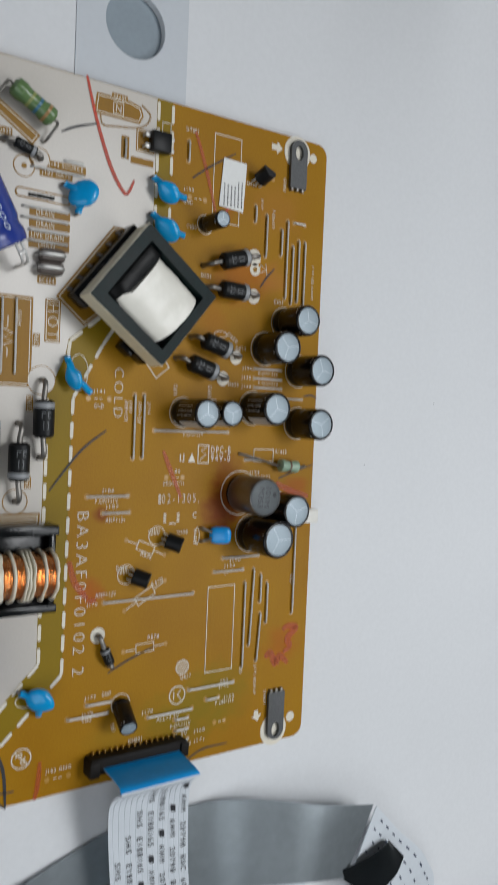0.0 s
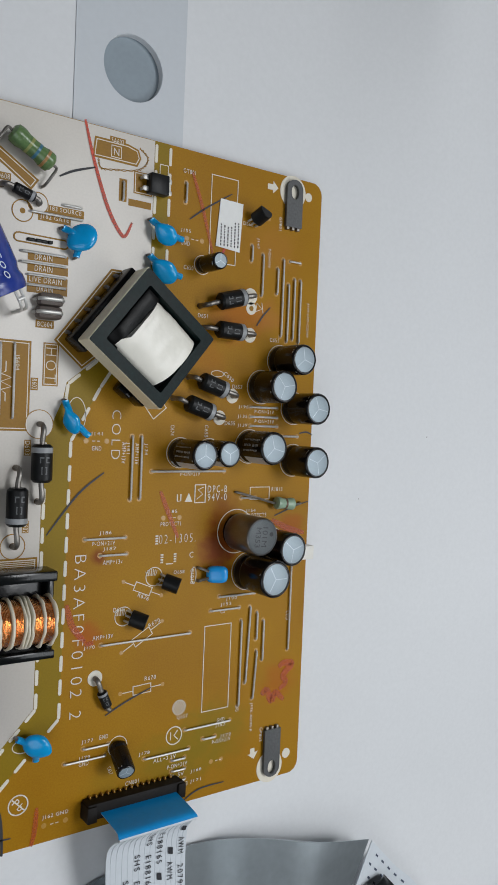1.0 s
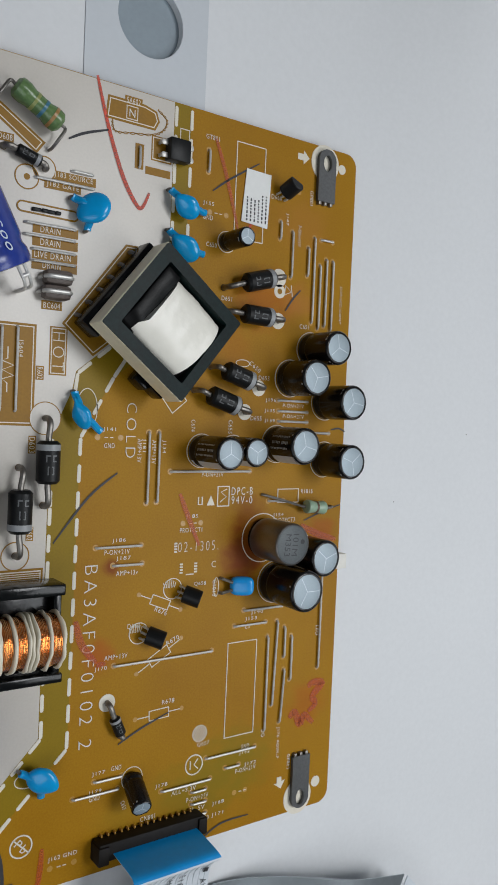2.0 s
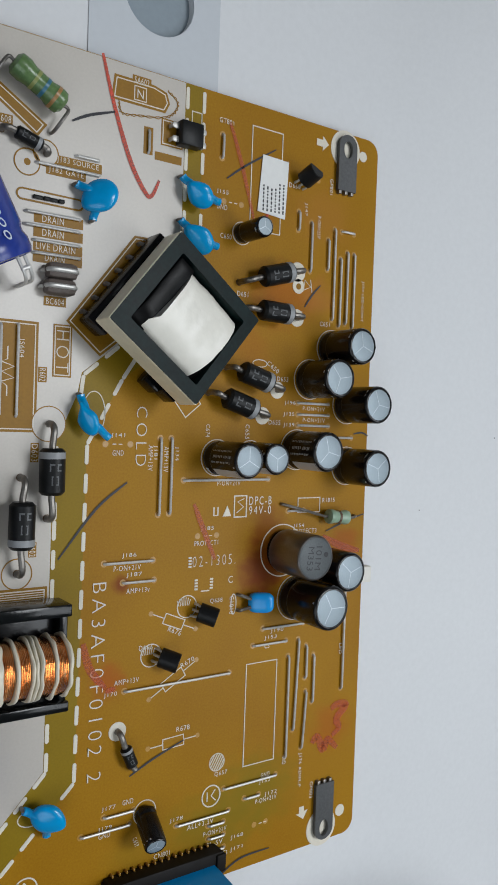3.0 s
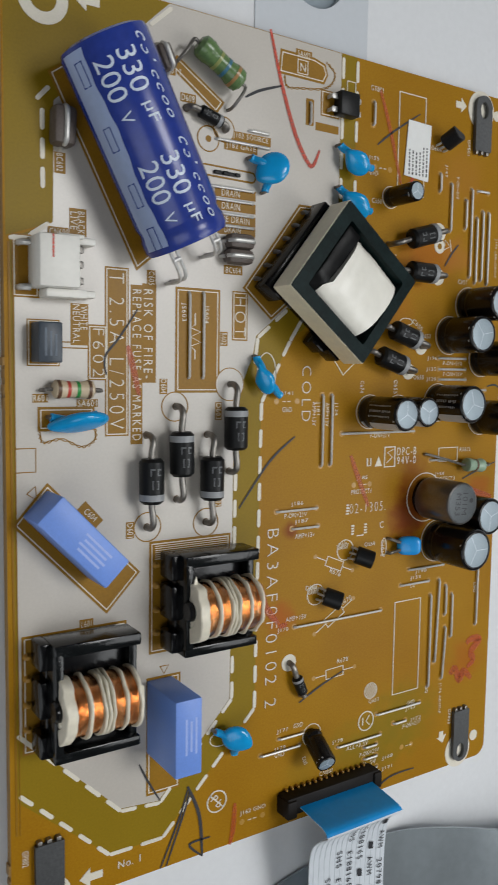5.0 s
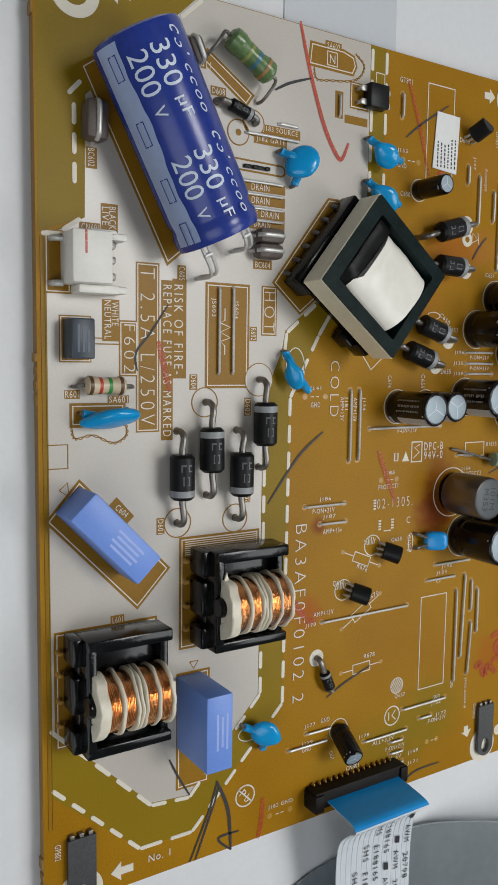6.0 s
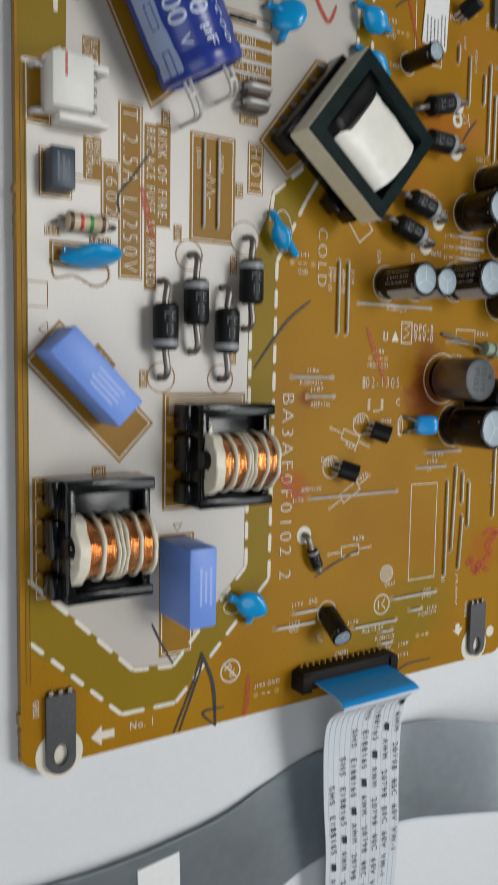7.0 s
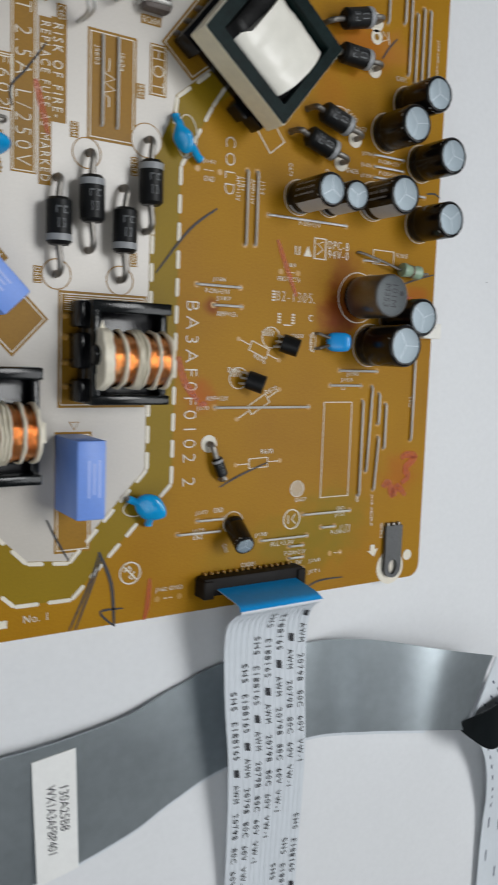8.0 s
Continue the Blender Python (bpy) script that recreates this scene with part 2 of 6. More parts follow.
def rod(bm, p, q, r, seg=16):
    d = (Vector(q) - Vector(p)).length
    e = min(r * 0.25, d * 0.2)
    return lathe(bm, [(0, 0), (r - e, 0), (r, e), (r, d - e), (r - e, d), (0, d)], p, q, seg)


def tube(bm, pts, r, seg=8):
    """A round wire along points."""
    pts = [Vector(p) for p in pts]
    rings = []
    for i, p in enumerate(pts):
        d = (pts[min(i + 1, len(pts) - 1)] - pts[max(i - 1, 0)]).normalized()
        q = d.to_track_quat("Z", "Y").to_matrix()
        rings.append([bm.verts.new(p + q @ Vector((r * math.cos(2 * math.pi * k / seg), r * math.sin(2 * math.pi * k / seg), 0))) for k in range(seg)])
    for a, b in zip(rings, rings[1:]):
        best = min(range(seg), key=lambda s: sum((a[k].co - b[(k + s) % seg].co).length for k in range(seg)))
        for k in range(seg):
            bm.faces.new((a[k], a[(k + 1) % seg], b[(k + 1 + best) % seg], b[(k + best) % seg]))
    bm.faces.new(rings[0])
    bm.faces.new(rings[-1])
    return bm


def smooth_path(pts, n=6):
    """Catmull-Rom through the points."""
    pts = [Vector(p) for p in pts]
    out = []
    for i in range(len(pts) - 1):
        a, b, c, d = pts[max(i - 1, 0)], pts[i], pts[i + 1], pts[min(i + 2, len(pts) - 1)]
        for k in range(n):
            t = k / n
            out.append(0.5 * ((2 * b) + (c - a) * t + (2 * a - 5 * b + 4 * c - d) * t * t + (3 * b - a - 3 * c + d) * t ** 3))
    return out + [pts[-1]]


def prism(bm, poly, z0, z1):
    lo = [bm.verts.new((x, y, z0)) for x, y in poly]
    hi = [bm.verts.new((x, y, z1)) for x, y in poly]
    n = len(poly)
    bm.faces.new(hi)
    bm.faces.new(lo[::-1])
    for i in range(n):
        bm.faces.new((lo[i], lo[(i + 1) % n], hi[(i + 1) % n], hi[i]))
    return bm


def ring_plate(bm, outer, inner, z0, z1):
    """A plate between two outlines with the same number of corners."""
    n = len(outer)
    v = [[bm.verts.new((x, y, z)) for x, y in o] for o, z in ((outer, z0), (outer, z1), (inner, z1), (inner, z0))]
    for a in range(4):
        b = (a + 1) % 4
        for i in range(n):
            j = (i + 1) % n
            bm.faces.new((v[a][i], v[a][j], v[b][j], v[b][i]))
    return bm


def circle(x, y, r, n=32, ry=None):
    return [(x + r * math.cos(2 * math.pi * i / n), y + (ry or r) * math.sin(2 * math.pi * i / n)) for i in range(n)]


def rounded(x0, y0, x1, y1, r, n=5):
    out = []
    for cx, cy, a in ((x1 - r, y1 - r, 0), (x0 + r, y1 - r, 90), (x0 + r, y0 + r, 180), (x1 - r, y0 + r, 270)):
        for i in range(n + 1):
            t = radians(a + 90 * i / n)
            out.append((cx + r * math.cos(t), cy + r * math.sin(t)))
    return out


def stroke(bm, pts, w, z0, z1, taper=False):
    """A flat painted line along 2D points."""
    pts = [Vector((*p[:2], 0)) for p in pts]
    L, R = [], []
    for i, p in enumerate(pts):
        d = (pts[min(i + 1, len(pts) - 1)] - pts[max(i - 1, 0)]).normalized()
        s = Vector((-d.y, d.x, 0)) * w / 2
        if taper:
            s *= 0.35 + 0.65 * math.sin(math.pi * (0.12 + 0.8 * i / (len(pts) - 1)))
        L.append(p + s)
        R.append(p - s)
    rows = [[bm.verts.new((p.x, p.y, z)) for p, z in ((l, z0), (l, z1), (r, z1), (r, z0))] for l, r in zip(L, R)]
    for p, q in zip(rows, rows[1:]):
        for k in range(4):
            bm.faces.new((p[k], p[(k + 1) % 4], q[(k + 1) % 4], q[k]))
    bm.faces.new(rows[0])
    bm.faces.new(rows[-1])
    return bm


def offset(poly, k):
    """The outline moved inwards by k (outwards where k is negative)."""
    area = sum(a[0] * c[1] - c[0] * a[1] for a, c in zip(poly, poly[1:] + poly[:1]))
    s = k if area > 0 else -k
    out = []
    for i in range(len(poly)):
        a, c, e = Vector(poly[i - 1]), Vector(poly[i]), Vector(poly[(i + 1) % len(poly)])
        d1, d2 = (c - a).normalized(), (e - c).normalized()
        n1, n2 = Vector((-d1.y, d1.x)), Vector((-d2.y, d2.x))
        out.append(tuple(c + (n1 + n2) / max(0.3, 1 + n1.dot(n2)) * s))
    return out


def outline(bm, pts, w, z0, z1):
    return ring_plate(bm, offset(pts, -w / 2), offset(pts, w / 2), z0, z1)


def text_mesh(words, length, height, spread=1.0, thin=0.0):
    """Letters as a flat mesh, centred, stretched to the given size."""
    cu = bpy.data.curves.new("letters", "FONT")
    cu.body, cu.resolution_u, cu.offset, cu.space_character = words, 3, -thin, spread
    ob = bpy.data.objects.new("letters", cu)
    me = bpy.data.meshes.new_from_object(ob)
    bm = bmesh.new()
    bm.from_mesh(me)
    bpy.data.objects.remove(ob)
    bpy.data.curves.remove(cu)
    bpy.data.meshes.remove(me)
    xs, ys = [v.co.x for v in bm.verts], [v.co.y for v in bm.verts]
    cx, cy, w, h = (min(xs) + max(xs)) / 2, (min(ys) + max(ys)) / 2, max(xs) - min(xs), max(ys) - min(ys)
    for v in bm.verts:
        v.co = ((v.co.x - cx) * length / w, (v.co.y - cy) * height / h, 0)
    return bm


# ---- room, table, sheets ----
def build_room():
    for name, a, b in (("wall_north", (-1500, 2000, -600), (2000, 2100, 1800)), ("wall_south", (-1500, -1600, -600), (2000, -1500, 1800)),
                       ("wall_west", (-1600, -1600, -600), (-1500, 2100, 1800)), ("wall_east", (2000, -1600, -600), (2100, 2100, 1800)),
                       ("floor", (-1600, -1600, -700), (2100, 2100, -600))):
        bm = bmesh.new()
        box(bm, *a, *b)
        lone(name, bm, "wall_paint", "plain off-white painted room surface", "floor" if name == "floor" else "wall", "structure", False)
    bm = bmesh.new()
    box(bm, -1600, -1600, 1800, 2100, 2100, 1900)
    lone("ceiling", bm, "wall_paint", "plain off-white ceiling", "ceiling", "structure", False)


build_room()
table = thing("table", 0, 0, 0, "white table top with a smooth matt finish", "table")
bm = bmesh.new()
box(bm, -420, -320, TABLE - 25, 520, 560, TABLE - 1.3, 1.5)
part("tabletop", bm, "under_grey", table)
for lx, ly in ((-390, -290), (490, -290), (-390, 530), (490, 530)):
    bm = bmesh.new()
    box(bm, lx - 20, ly - 20, -600, lx + 20, ly + 20, TABLE - 24)
    part("leg", bm, "tab_steel", table)
# a white sheet with a round punched hole covers the table
bm = bmesh.new()
HX, HY, HR = 78.7, 172.5, 6.2
N = 48


def rise(x, y):
    """The sheet curls up gently beyond the board's far edge."""
    k = max(0.0, min(1.0, (x - 128) / 30)) * max(0.0, min(1.0, (y - 12) / 45))
    return k * (0.0011 * max(0, x - 128) ** 2 + 0.0006 * max(0, y - 90) ** 2 + 1.6 * (1 + noise.noise(Vector((x * 0.018, y * 0.018, 0.3)))))


rows = []
for q in range(46):
    row = []
    for i in range(2 * N):
        t = math.pi * i / N
        c, s = math.cos(t), math.sin(t)
        k = 330 / max(abs(c), abs(s))
        r = HR + (k - HR) * (q / 45) ** 1.2
        x, y = HX + r * c, HY + r * s
        row.append(bm.verts.new((x, y, TABLE + rise(x, y))))
    rows.append(row)
for p, q in zip(rows, rows[1:]):
    for i in range(2 * N):
        bm.faces.new((p[i], p[(i + 1) % (2 * N)], q[(i + 1) % (2 * N)], q[i]))
low = [[bm.verts.new((v.co.x, v.co.y, TABLE - 1.25)) for v in ring] for ring in (rows[0], rows[-1])]
for up, dn in ((rows[0], low[0]), (rows[-1], low[1])):
    for i in range(2 * N):
        bm.faces.new((up[i], up[(i + 1) % (2 * N)], dn[(i + 1) % (2 * N)], dn[i]))
for i in range(2 * N):
    bm.faces.new((low[0][i], low[0][(i + 1) % (2 * N)], low[1][(i + 1) % (2 * N)], low[1][i]))
lone("plastic_sheet", bm, "table_white", "white plastic sheet with a round punched hole, lying on the table", "sheet")
# a second, thinner film whose edge shows beside the hole
bm = bmesh.new()
n4 = []
for i in range(N):
    t = 2 * math.pi * i / N
    c, s = math.cos(t), math.sin(t)
    k = min((90 - HX) / c if c > 1e-6 else 1e9, (66.8 - HX) / c if c < -1e-6 else 1e9, (330 - HY) / s if s > 1e-6 else 1e9, (125 - HY) / s if s < -1e-6 else 1e9)
    n4.append((HX + k * c, HY + k * s))
ring_plate(bm, n4, circle(HX, HY, HR + 0.05, N), TABLE + 0.01, TABLE + 0.2)
lone("film", bm, "sheet_white", "thin bluish plastic film strip round the punched hole, under the board", "film", "", False)

# ---- the circuit board ----
BX0, BY0, BX1, BY1 = 26.2, 27.5, 124.8, 159.2
board = thing("circuit_board", 0, 0, 0, "brown single-sided power supply circuit board with white printed area", "circuit board")
bm = bmesh.new()
edge = []
for x, y in rounded(BX0, BY0, BX1, BY1, 2.6, 6):
    edge.append((x, y))
prism(bm, edge, -1.6, 0)
substrate = part("substrate", bm, "board_brown", board, smooth=False)
substrate.data.materials.append(MATS["board_edge"])
for p in substrate.data.polygons:
    if abs(p.normal.z) < 0.5:
        p.material_index = 1
# break-off nubs along the edge
rnd = random.Random(4)
for y in (29.5, 31.2, 33, 35, 101.5, 103.4, 105.5, 107.2, 152, 154):
    bm = bmesh.new()
    w = rnd.uniform(0.5, 0.9)
    box(bm, BX0 - rnd.uniform(0.1, 0.35), y - w, -1.5, BX0 + 0.4, y + w, -0.05, 0.15)
    part("nub", bm, "board_edge", board)
# solder joints below carry the board on the sheet
for x, y in ((30, 32), (120, 34), (118, 150), (32, 150), (62, 95), (88, 60), (100, 112), (50, 76), (75, 135)):
    bm = bmesh.new()
    lathe(bm, [(1.1, 0), (0.6, 0.5), (0.4, 0.95), (0, 0.95)], (x, y, -1.55), (x, y, -5), 12)
    part("solder_joint", bm, "solder_tin", board)

Z0, Z1, Z2, Z3 = 0.03, 0.06, 0.09, 0.12
bm = bmesh.new()
prism(bm, [(27.0, 123.4), (27.2, 54.8), (27.2, 45.0), (41.2, 32.7), (50.1, 32.7), (67.2, 50.2), (67.6, 101.6), (73.2, 111.5), (86.0, 121.0), (86.0, 159.15), (50.6, 159.15), (33.2, 142.3), (33.0, 126.2)], 0, 0.015)
part("isolation_strip", bm, "board_olive", board, "olive strip between the dashed lines")
bm = bmesh.new()
prism(bm, [(26.5, 123.8), (33.0, 126.2), (33.2, 142.3), (50.6, 159.1), (29.4, 159.1), (27.4, 158.2), (26.5, 156.4)], 0, 0.013)
part("bare_patch", bm, "board_olive", board, "olive corner without copper beneath")
WHITE = [(50.6, 159.1), (33.2, 142.3), (33.0, 126.2), (27.6, 123.2), (27.6, 54.6), (43.0, 39.5), (49.4, 38.9), (62.2, 52.7), (62.4, 101.0), (65.8, 108.8), (66.4, 112.0), (72.4, 116.8), (82.6, 121.0), (82.6, 159.1)]
bm = bmesh.new()
prism(bm, WHITE, 0, Z0)
part("white_mask", bm, "mask_white", board, "off-white printed area")


def dashes(pts, w=0.62, dash=3.1, gap=1.35, start=0.3):
    for (ax, ay), (bx, by) in zip(pts, pts[1:]):
        d = math.hypot(bx - ax, by - ay)
        ux, uy = (bx - ax) / d, (by - ay) / d
        n = max(1, round((d + gap) / (dash + gap)))
        step = (d + gap) / n
        for i in range(n):
            s = i * step
            e = min(d, s + step - gap)
            bm = bmesh.new()
            px, py = -uy, ux
            h = w / 2
            poly = []
            for k in range(5):
                t = math.pi * k / 4
                poly.append((ax + ux * (e - h) + h * (ux * math.sin(t) + px * math.cos(t)), ay + uy * (e - h) + h * (uy * math.sin(t) + py * math.cos(t))))
            for k in range(5):
                t = math.pi * k / 4
                poly.append((ax + ux * (s + h) - h * (ux * math.sin(t) + px * math.cos(t)), ay + uy * (s + h) - h * (uy * math.sin(t) + py * math.cos(t))))
            prism(bm, poly, 0.01, Z2)
            part("dash", bm, "print_white", board, smooth=False)


dashes([(27.3, 54.8), (43.0, 39.1), (49.6, 38.5), (62.6, 52.6), (62.8, 90.0)])
dashes([(62.8, 90.0), (62.8, 101.0)])
dashes([(66.2, 107.5), (66.7, 111.7), (72.4, 116.4)])
dashes([(27.5, 45.9), (41.1, 32.7), (50.1, 32.6), (67.1, 50.0), (67.6, 101.3), (73.1, 111.4), (75.9, 115.7)])
dashes([(83.0, 135.5), (83.0, 158.6)])
dashes([(86.1, 135.5), (86.1, 158.6)])
dashes([(51.0, 158.6), (47.5, 155.4)])
dashes([(32.6, 144.0), (30.8, 142.0)])
dashes([(31.6, 141.0), (31.6, 130.5)], 0.62, 2.6, 1.0)
dashes([(32.4, 126.0), (29.8, 124.2)])
dashes([(29.5, 123.6), (26.9, 123.6)])


LAYER = []  # boxes so far: each lies a hair above the last


def printed_box(poly, line=True, z=0.0, inset=0.45):
    """A brown window in the white print, with a white line inside its edge."""
    LAYER.append(poly)
    z += 0.0004 * len(LAYER)
    bm = bmesh.new()
    prism(bm, poly, 0.005, Z1 + z)
    part("printed_box", bm, "print_brown", board, smooth=False)
    if line:
        pts = offset(poly, inset)
        bm = bmesh.new()
        outline(bm, pts, 0.16, 0.01, Z2 + z)
        part("printed_line", bm, "print_white", board, smooth=False)


def rect(x0, y0, x1, y1):
    return [(x0, y0), (x1, y0), (x1, y1), (x0, y1)]


printed_box([(31.9, 90.4), (26.9, 84.7), (40.7, 70.3), (46.1, 76.0)])
printed_box([(28.0, 51.6), (43.9, 51.6), (43.9, 68.9), (28.0, 68.9)])
printed_box(rect(47.6, 62.8, 62.0, 80.4))
printed_box(rect(47.2, 40.2, 53.1, 59.1))
printed_box(rect(51.8, 102.9, 59.6, 118.8))
printed_box([(45.4, 120.6), (49.3, 123.8), (36.5, 149.0), (32.4, 146.0)])
printed_box([(63.7, 119.4), (69.2, 114.6), (80.8, 124.0), (79.0, 133.6), (74.4, 133.6)])
printed_box(rect(61.8, 111.1, 64.7, 118.8), inset=0.3)
printed_box(rect(40.5, 96.6, 44.2, 120.9), inset=0.3)
printed_box(rect(37.9, 104.7, 40.9, 112.6), inset=0.3)
printed_box(rect(46.3, 104.4, 48.6, 118.9), False)
printed_box(rect(44.5, 95.3, 46.4, 118.6), False)
printed_box(rect(35.3, 124.6, 37.8, 128.4), False)
printed_box(rect(35.4, 109.6, 38.0, 115.4), False)
printed_box([(50.6, 150.4), (51.8, 152.2), (60.0, 147.0), (58.6, 145.0)])
printed_box([(69.8, 153.4), (79.0, 153.4), (79.8, 155.0), (79.2, 156.6), (77.0, 157.2), (70.2, 157.2)])
printed_box(rect(75.4, 146.4, 77.0, 150.6), False)
printed_box(rect(77.4, 145.9, 82.2, 147.2), False)
printed_box(rect(78.4, 148.4, 82.3, 152.6), inset=0.3)
printed_box(rect(61.2, 141.7, 68.6, 143.1), False)
printed_box(rect(60.0, 140.1, 66.1, 141.4), False)
for y in (133.7, 131.7, 129.7, 128.1):
    printed_box(rect(58.4, y - 0.75, 65.9, y + 0.75), False)
printed_box(rect(60.2, 121.3, 63.6, 122.7), False)
printed_box(rect(52.4, 145.8, 55.0, 147.1), False)
printed_box(rect(49.8, 149.2, 51.6, 150.5), False)
printed_box(rect(32.2, 124.3, 35.2, 125.6), False)
printed_box(rect(27.3, 115.8, 31.0, 124.2), inset=0.3)
printed_box(rect(33.2, 132.8, 34.8, 135.6), False)
printed_box(rect(29.2, 106.6, 33.8, 113.0), inset=0.25)
printed_box(rect(30.6, 97.6, 38.9, 101.0))
printed_box(rect(29.9, 101.6, 32.1, 102.8), False)
printed_box(rect(36.2, 100.9, 39.4, 102.0), False)
printed_box(rect(43.8, 81.2, 45.1, 83.7), False)
printed_box(rect(59.0, 84.8, 60.2, 87.0), False)
printed_box(rect(49.2, 102.7, 50.5, 105.0), False)
printed_box(rect(58.9, 98.6, 60.1, 101.4), False)
printed_box(rect(59.7, 110.2, 61.0, 112.4), False)
printed_box(rect(36.5, 68.9, 38.6, 70.0), False)
printed_box(rect(47.1, 118.5, 48.5, 120.9), False)
for k in range(8):
    bm = bmesh.new()
    stroke(bm, [(48.6, 79.9 - 0.33 * k), (61.6, 79.9 - 0.33 * k)], 0.13, 0.01, Z2 + 0.01)
    part("printed_line", bm, "print_white", board, smooth=False)


printed_box([(36.2, 86.2), (38.9, 83.2), (40.2, 84.4), (37.5, 87.4)], False)


def brown_line(pts, w=0.16):
    bm = bmesh.new()
    stroke(bm, pts, w, 0.01, Z1 + 0.036)
    part("brown_line", bm, "print_brown", board, smooth=False)


brown_line([(27.1, 40.0), (26.9, 123.0)], 0.3)
brown_line([(27.6, 40.0), (27.4, 123.0)], 0.12)
brown_line([(27.0, 95.3), (30.3, 95.3), (30.3, 92.0), (27.0, 92.0)])
brown_line([(29.0, 89.0), (30.2, 90.0), (30.4, 88.0), (29.0, 89.0)])
brown_line([(49.5, 60.6), (51.0, 60.6), (50.2, 59.4), (49.5, 60.6)])
brown_line([(33.6, 110.0), (38.0, 110.0)])
brown_line([(33.6, 109.2), (38.0, 109.2)])
def chain(pts):
    """A wavy double brown line."""
    path = smooth_path([(*p, 0) for p in pts], 10)
    for s in (-1, 1):
        brown_line([(p.x + s * 0.16 * math.sin(i * 0.9), p.y + s * 0.16 * math.cos(i * 0.9)) for i, p in enumerate(path)], 0.13)


chain([(71.0, 153.2), (71.6, 151.6), (74.5, 151.9), (78.6, 152.6), (80.6, 153.8), (81.2, 155.6), (79.4, 157.0)])
chain([(30.8, 97.4), (31.4, 96.0), (34.0, 96.4), (37.0, 95.2), (39.0, 96.2), (39.0, 98.0)])
for x, y in ((47.3, 82.7), (57.4, 82.5), (51.8, 100.8)):
    bm = bmesh.new()
    ring_plate(bm, circle(x, y, 2.3), circle(x, y, 2.13), 0.01, Z1 + 0.031)
    part("printed_ring", bm, "print_brown", board, smooth=False)
for x, y in ((61.5, 104.2), (59.9, 143.0), (57.2, 141.2)):
    bm = bmesh.new()
    prism(bm, circle(x, y, 2.5 if y < 120 else 1.75), 0.01, Z1 + 0.029)
    part("printed_disc", bm, "mask_white", board, smooth=False)
    bm = bmesh.new()
    ring_plate(bm, circle(x, y, 2.65 if y < 120 else 1.95), circle(x, y, 2.5 if y < 120 else 1.75), 0.01, Z1 + 0.033)
    part("printed_ring", bm, "print_brown", board, smooth=False)
for x, y, r in ((74.1, 56.5, 1.5), (106.5, 132.4, 1.7), (106.7, 124.3, 1.55), (102.9, 111.3, 1.5), (99.9, 106.7, 1.5), (106.8, 129.9, 1.3), (121.0, 155.8, 0.95), (121.4, 32.2, 1.1)):
    bm = bmesh.new()
    prism(bm, circle(x, y, r), 0.01, Z2)
    part("white_pad", bm, "print_white", board, smooth=False)
for x, y, r in ((106.8, 129.9, 0.55), (57.2, 141.2, 0.5)):
    bm = bmesh.new()
    prism(bm, circle(x, y, r, 16), 0.01, Z3)
    part("solder_eye", bm, "print_brown", board, smooth=False)


def white_line(pts, w=0.15, closed=False):
    bm = bmesh.new()
    if closed:
        outline(bm, pts, w, 0.005, Z2)
    else:
        stroke(bm, pts, w, 0.005, Z2)
    part("printed_line", bm, "print_white", board, smooth=False)


def resistor_print(x0, y0, x1, y1, w=1.7, body=0.42):
    a, b = Vector((x0, y0)), Vector((x1, y1))
    d = b - a
    u = d.normalized()
    n = Vector((-u.y, u.x)) * w / 2
    m, h = (a + b) / 2, u * d.length * body / 2
    white_line([tuple(m - h - n), tuple(m + h - n), tuple(m + h + n), tuple(m - h + n)], 0.15, True)
    white_line([tuple(a + u * 0.4), tuple(m - h)])
    white_line([tuple(m + h), tuple(b - u * 0.4)])
    for p in (a, b):
        eye(p.x, p.y)


def eye(x, y, r=0.42):
    bm = bmesh.new()
    prism(bm, circle(x, y, r, 14), 0.0, 0.02)
    part("pad", bm, "pad_gold", board, smooth=False)


white_line([(98.4, 45.6), (105.0, 45.6), (105.0, 63.5), (98.4, 63.5)], 0.16, True)
white_line([(95.8, 138.2), (102.2, 138.2), (102.2, 155.6), (95.8, 155.6)], 0.16, True)
resistor_print(79.4, 74.4, 87.8, 71.0)
resistor_print(79.5, 60.6, 88.2, 65.8)
resistor_print(79.6, 52.6, 88.9, 53.0)
white_line([(108.5, 89.6), (113.6, 89.6), (113.6, 92.2), (108.5, 92.2)], 0.16, True)
white_line([(94.7, 89.3), (97.2, 89.3), (97.2, 92.9), (94.7, 92.9)], 0.2, True)
white_line([(95.2, 90.0), (96.6, 91.0), (95.4, 91.9), (96.7, 92.4)], 0.16)
bm = bmesh.new()
prism(bm, [(92.4, 89.5), (94.1, 89.5), (93.25, 91.3)], 0.005, Z2)
part("printed_triangle", bm, "print_white", board, smooth=False)
white_line([(90.6, 91.1), (90.6, 89.7), (91.4, 89.7), (91.4, 91.1)], 0.25)
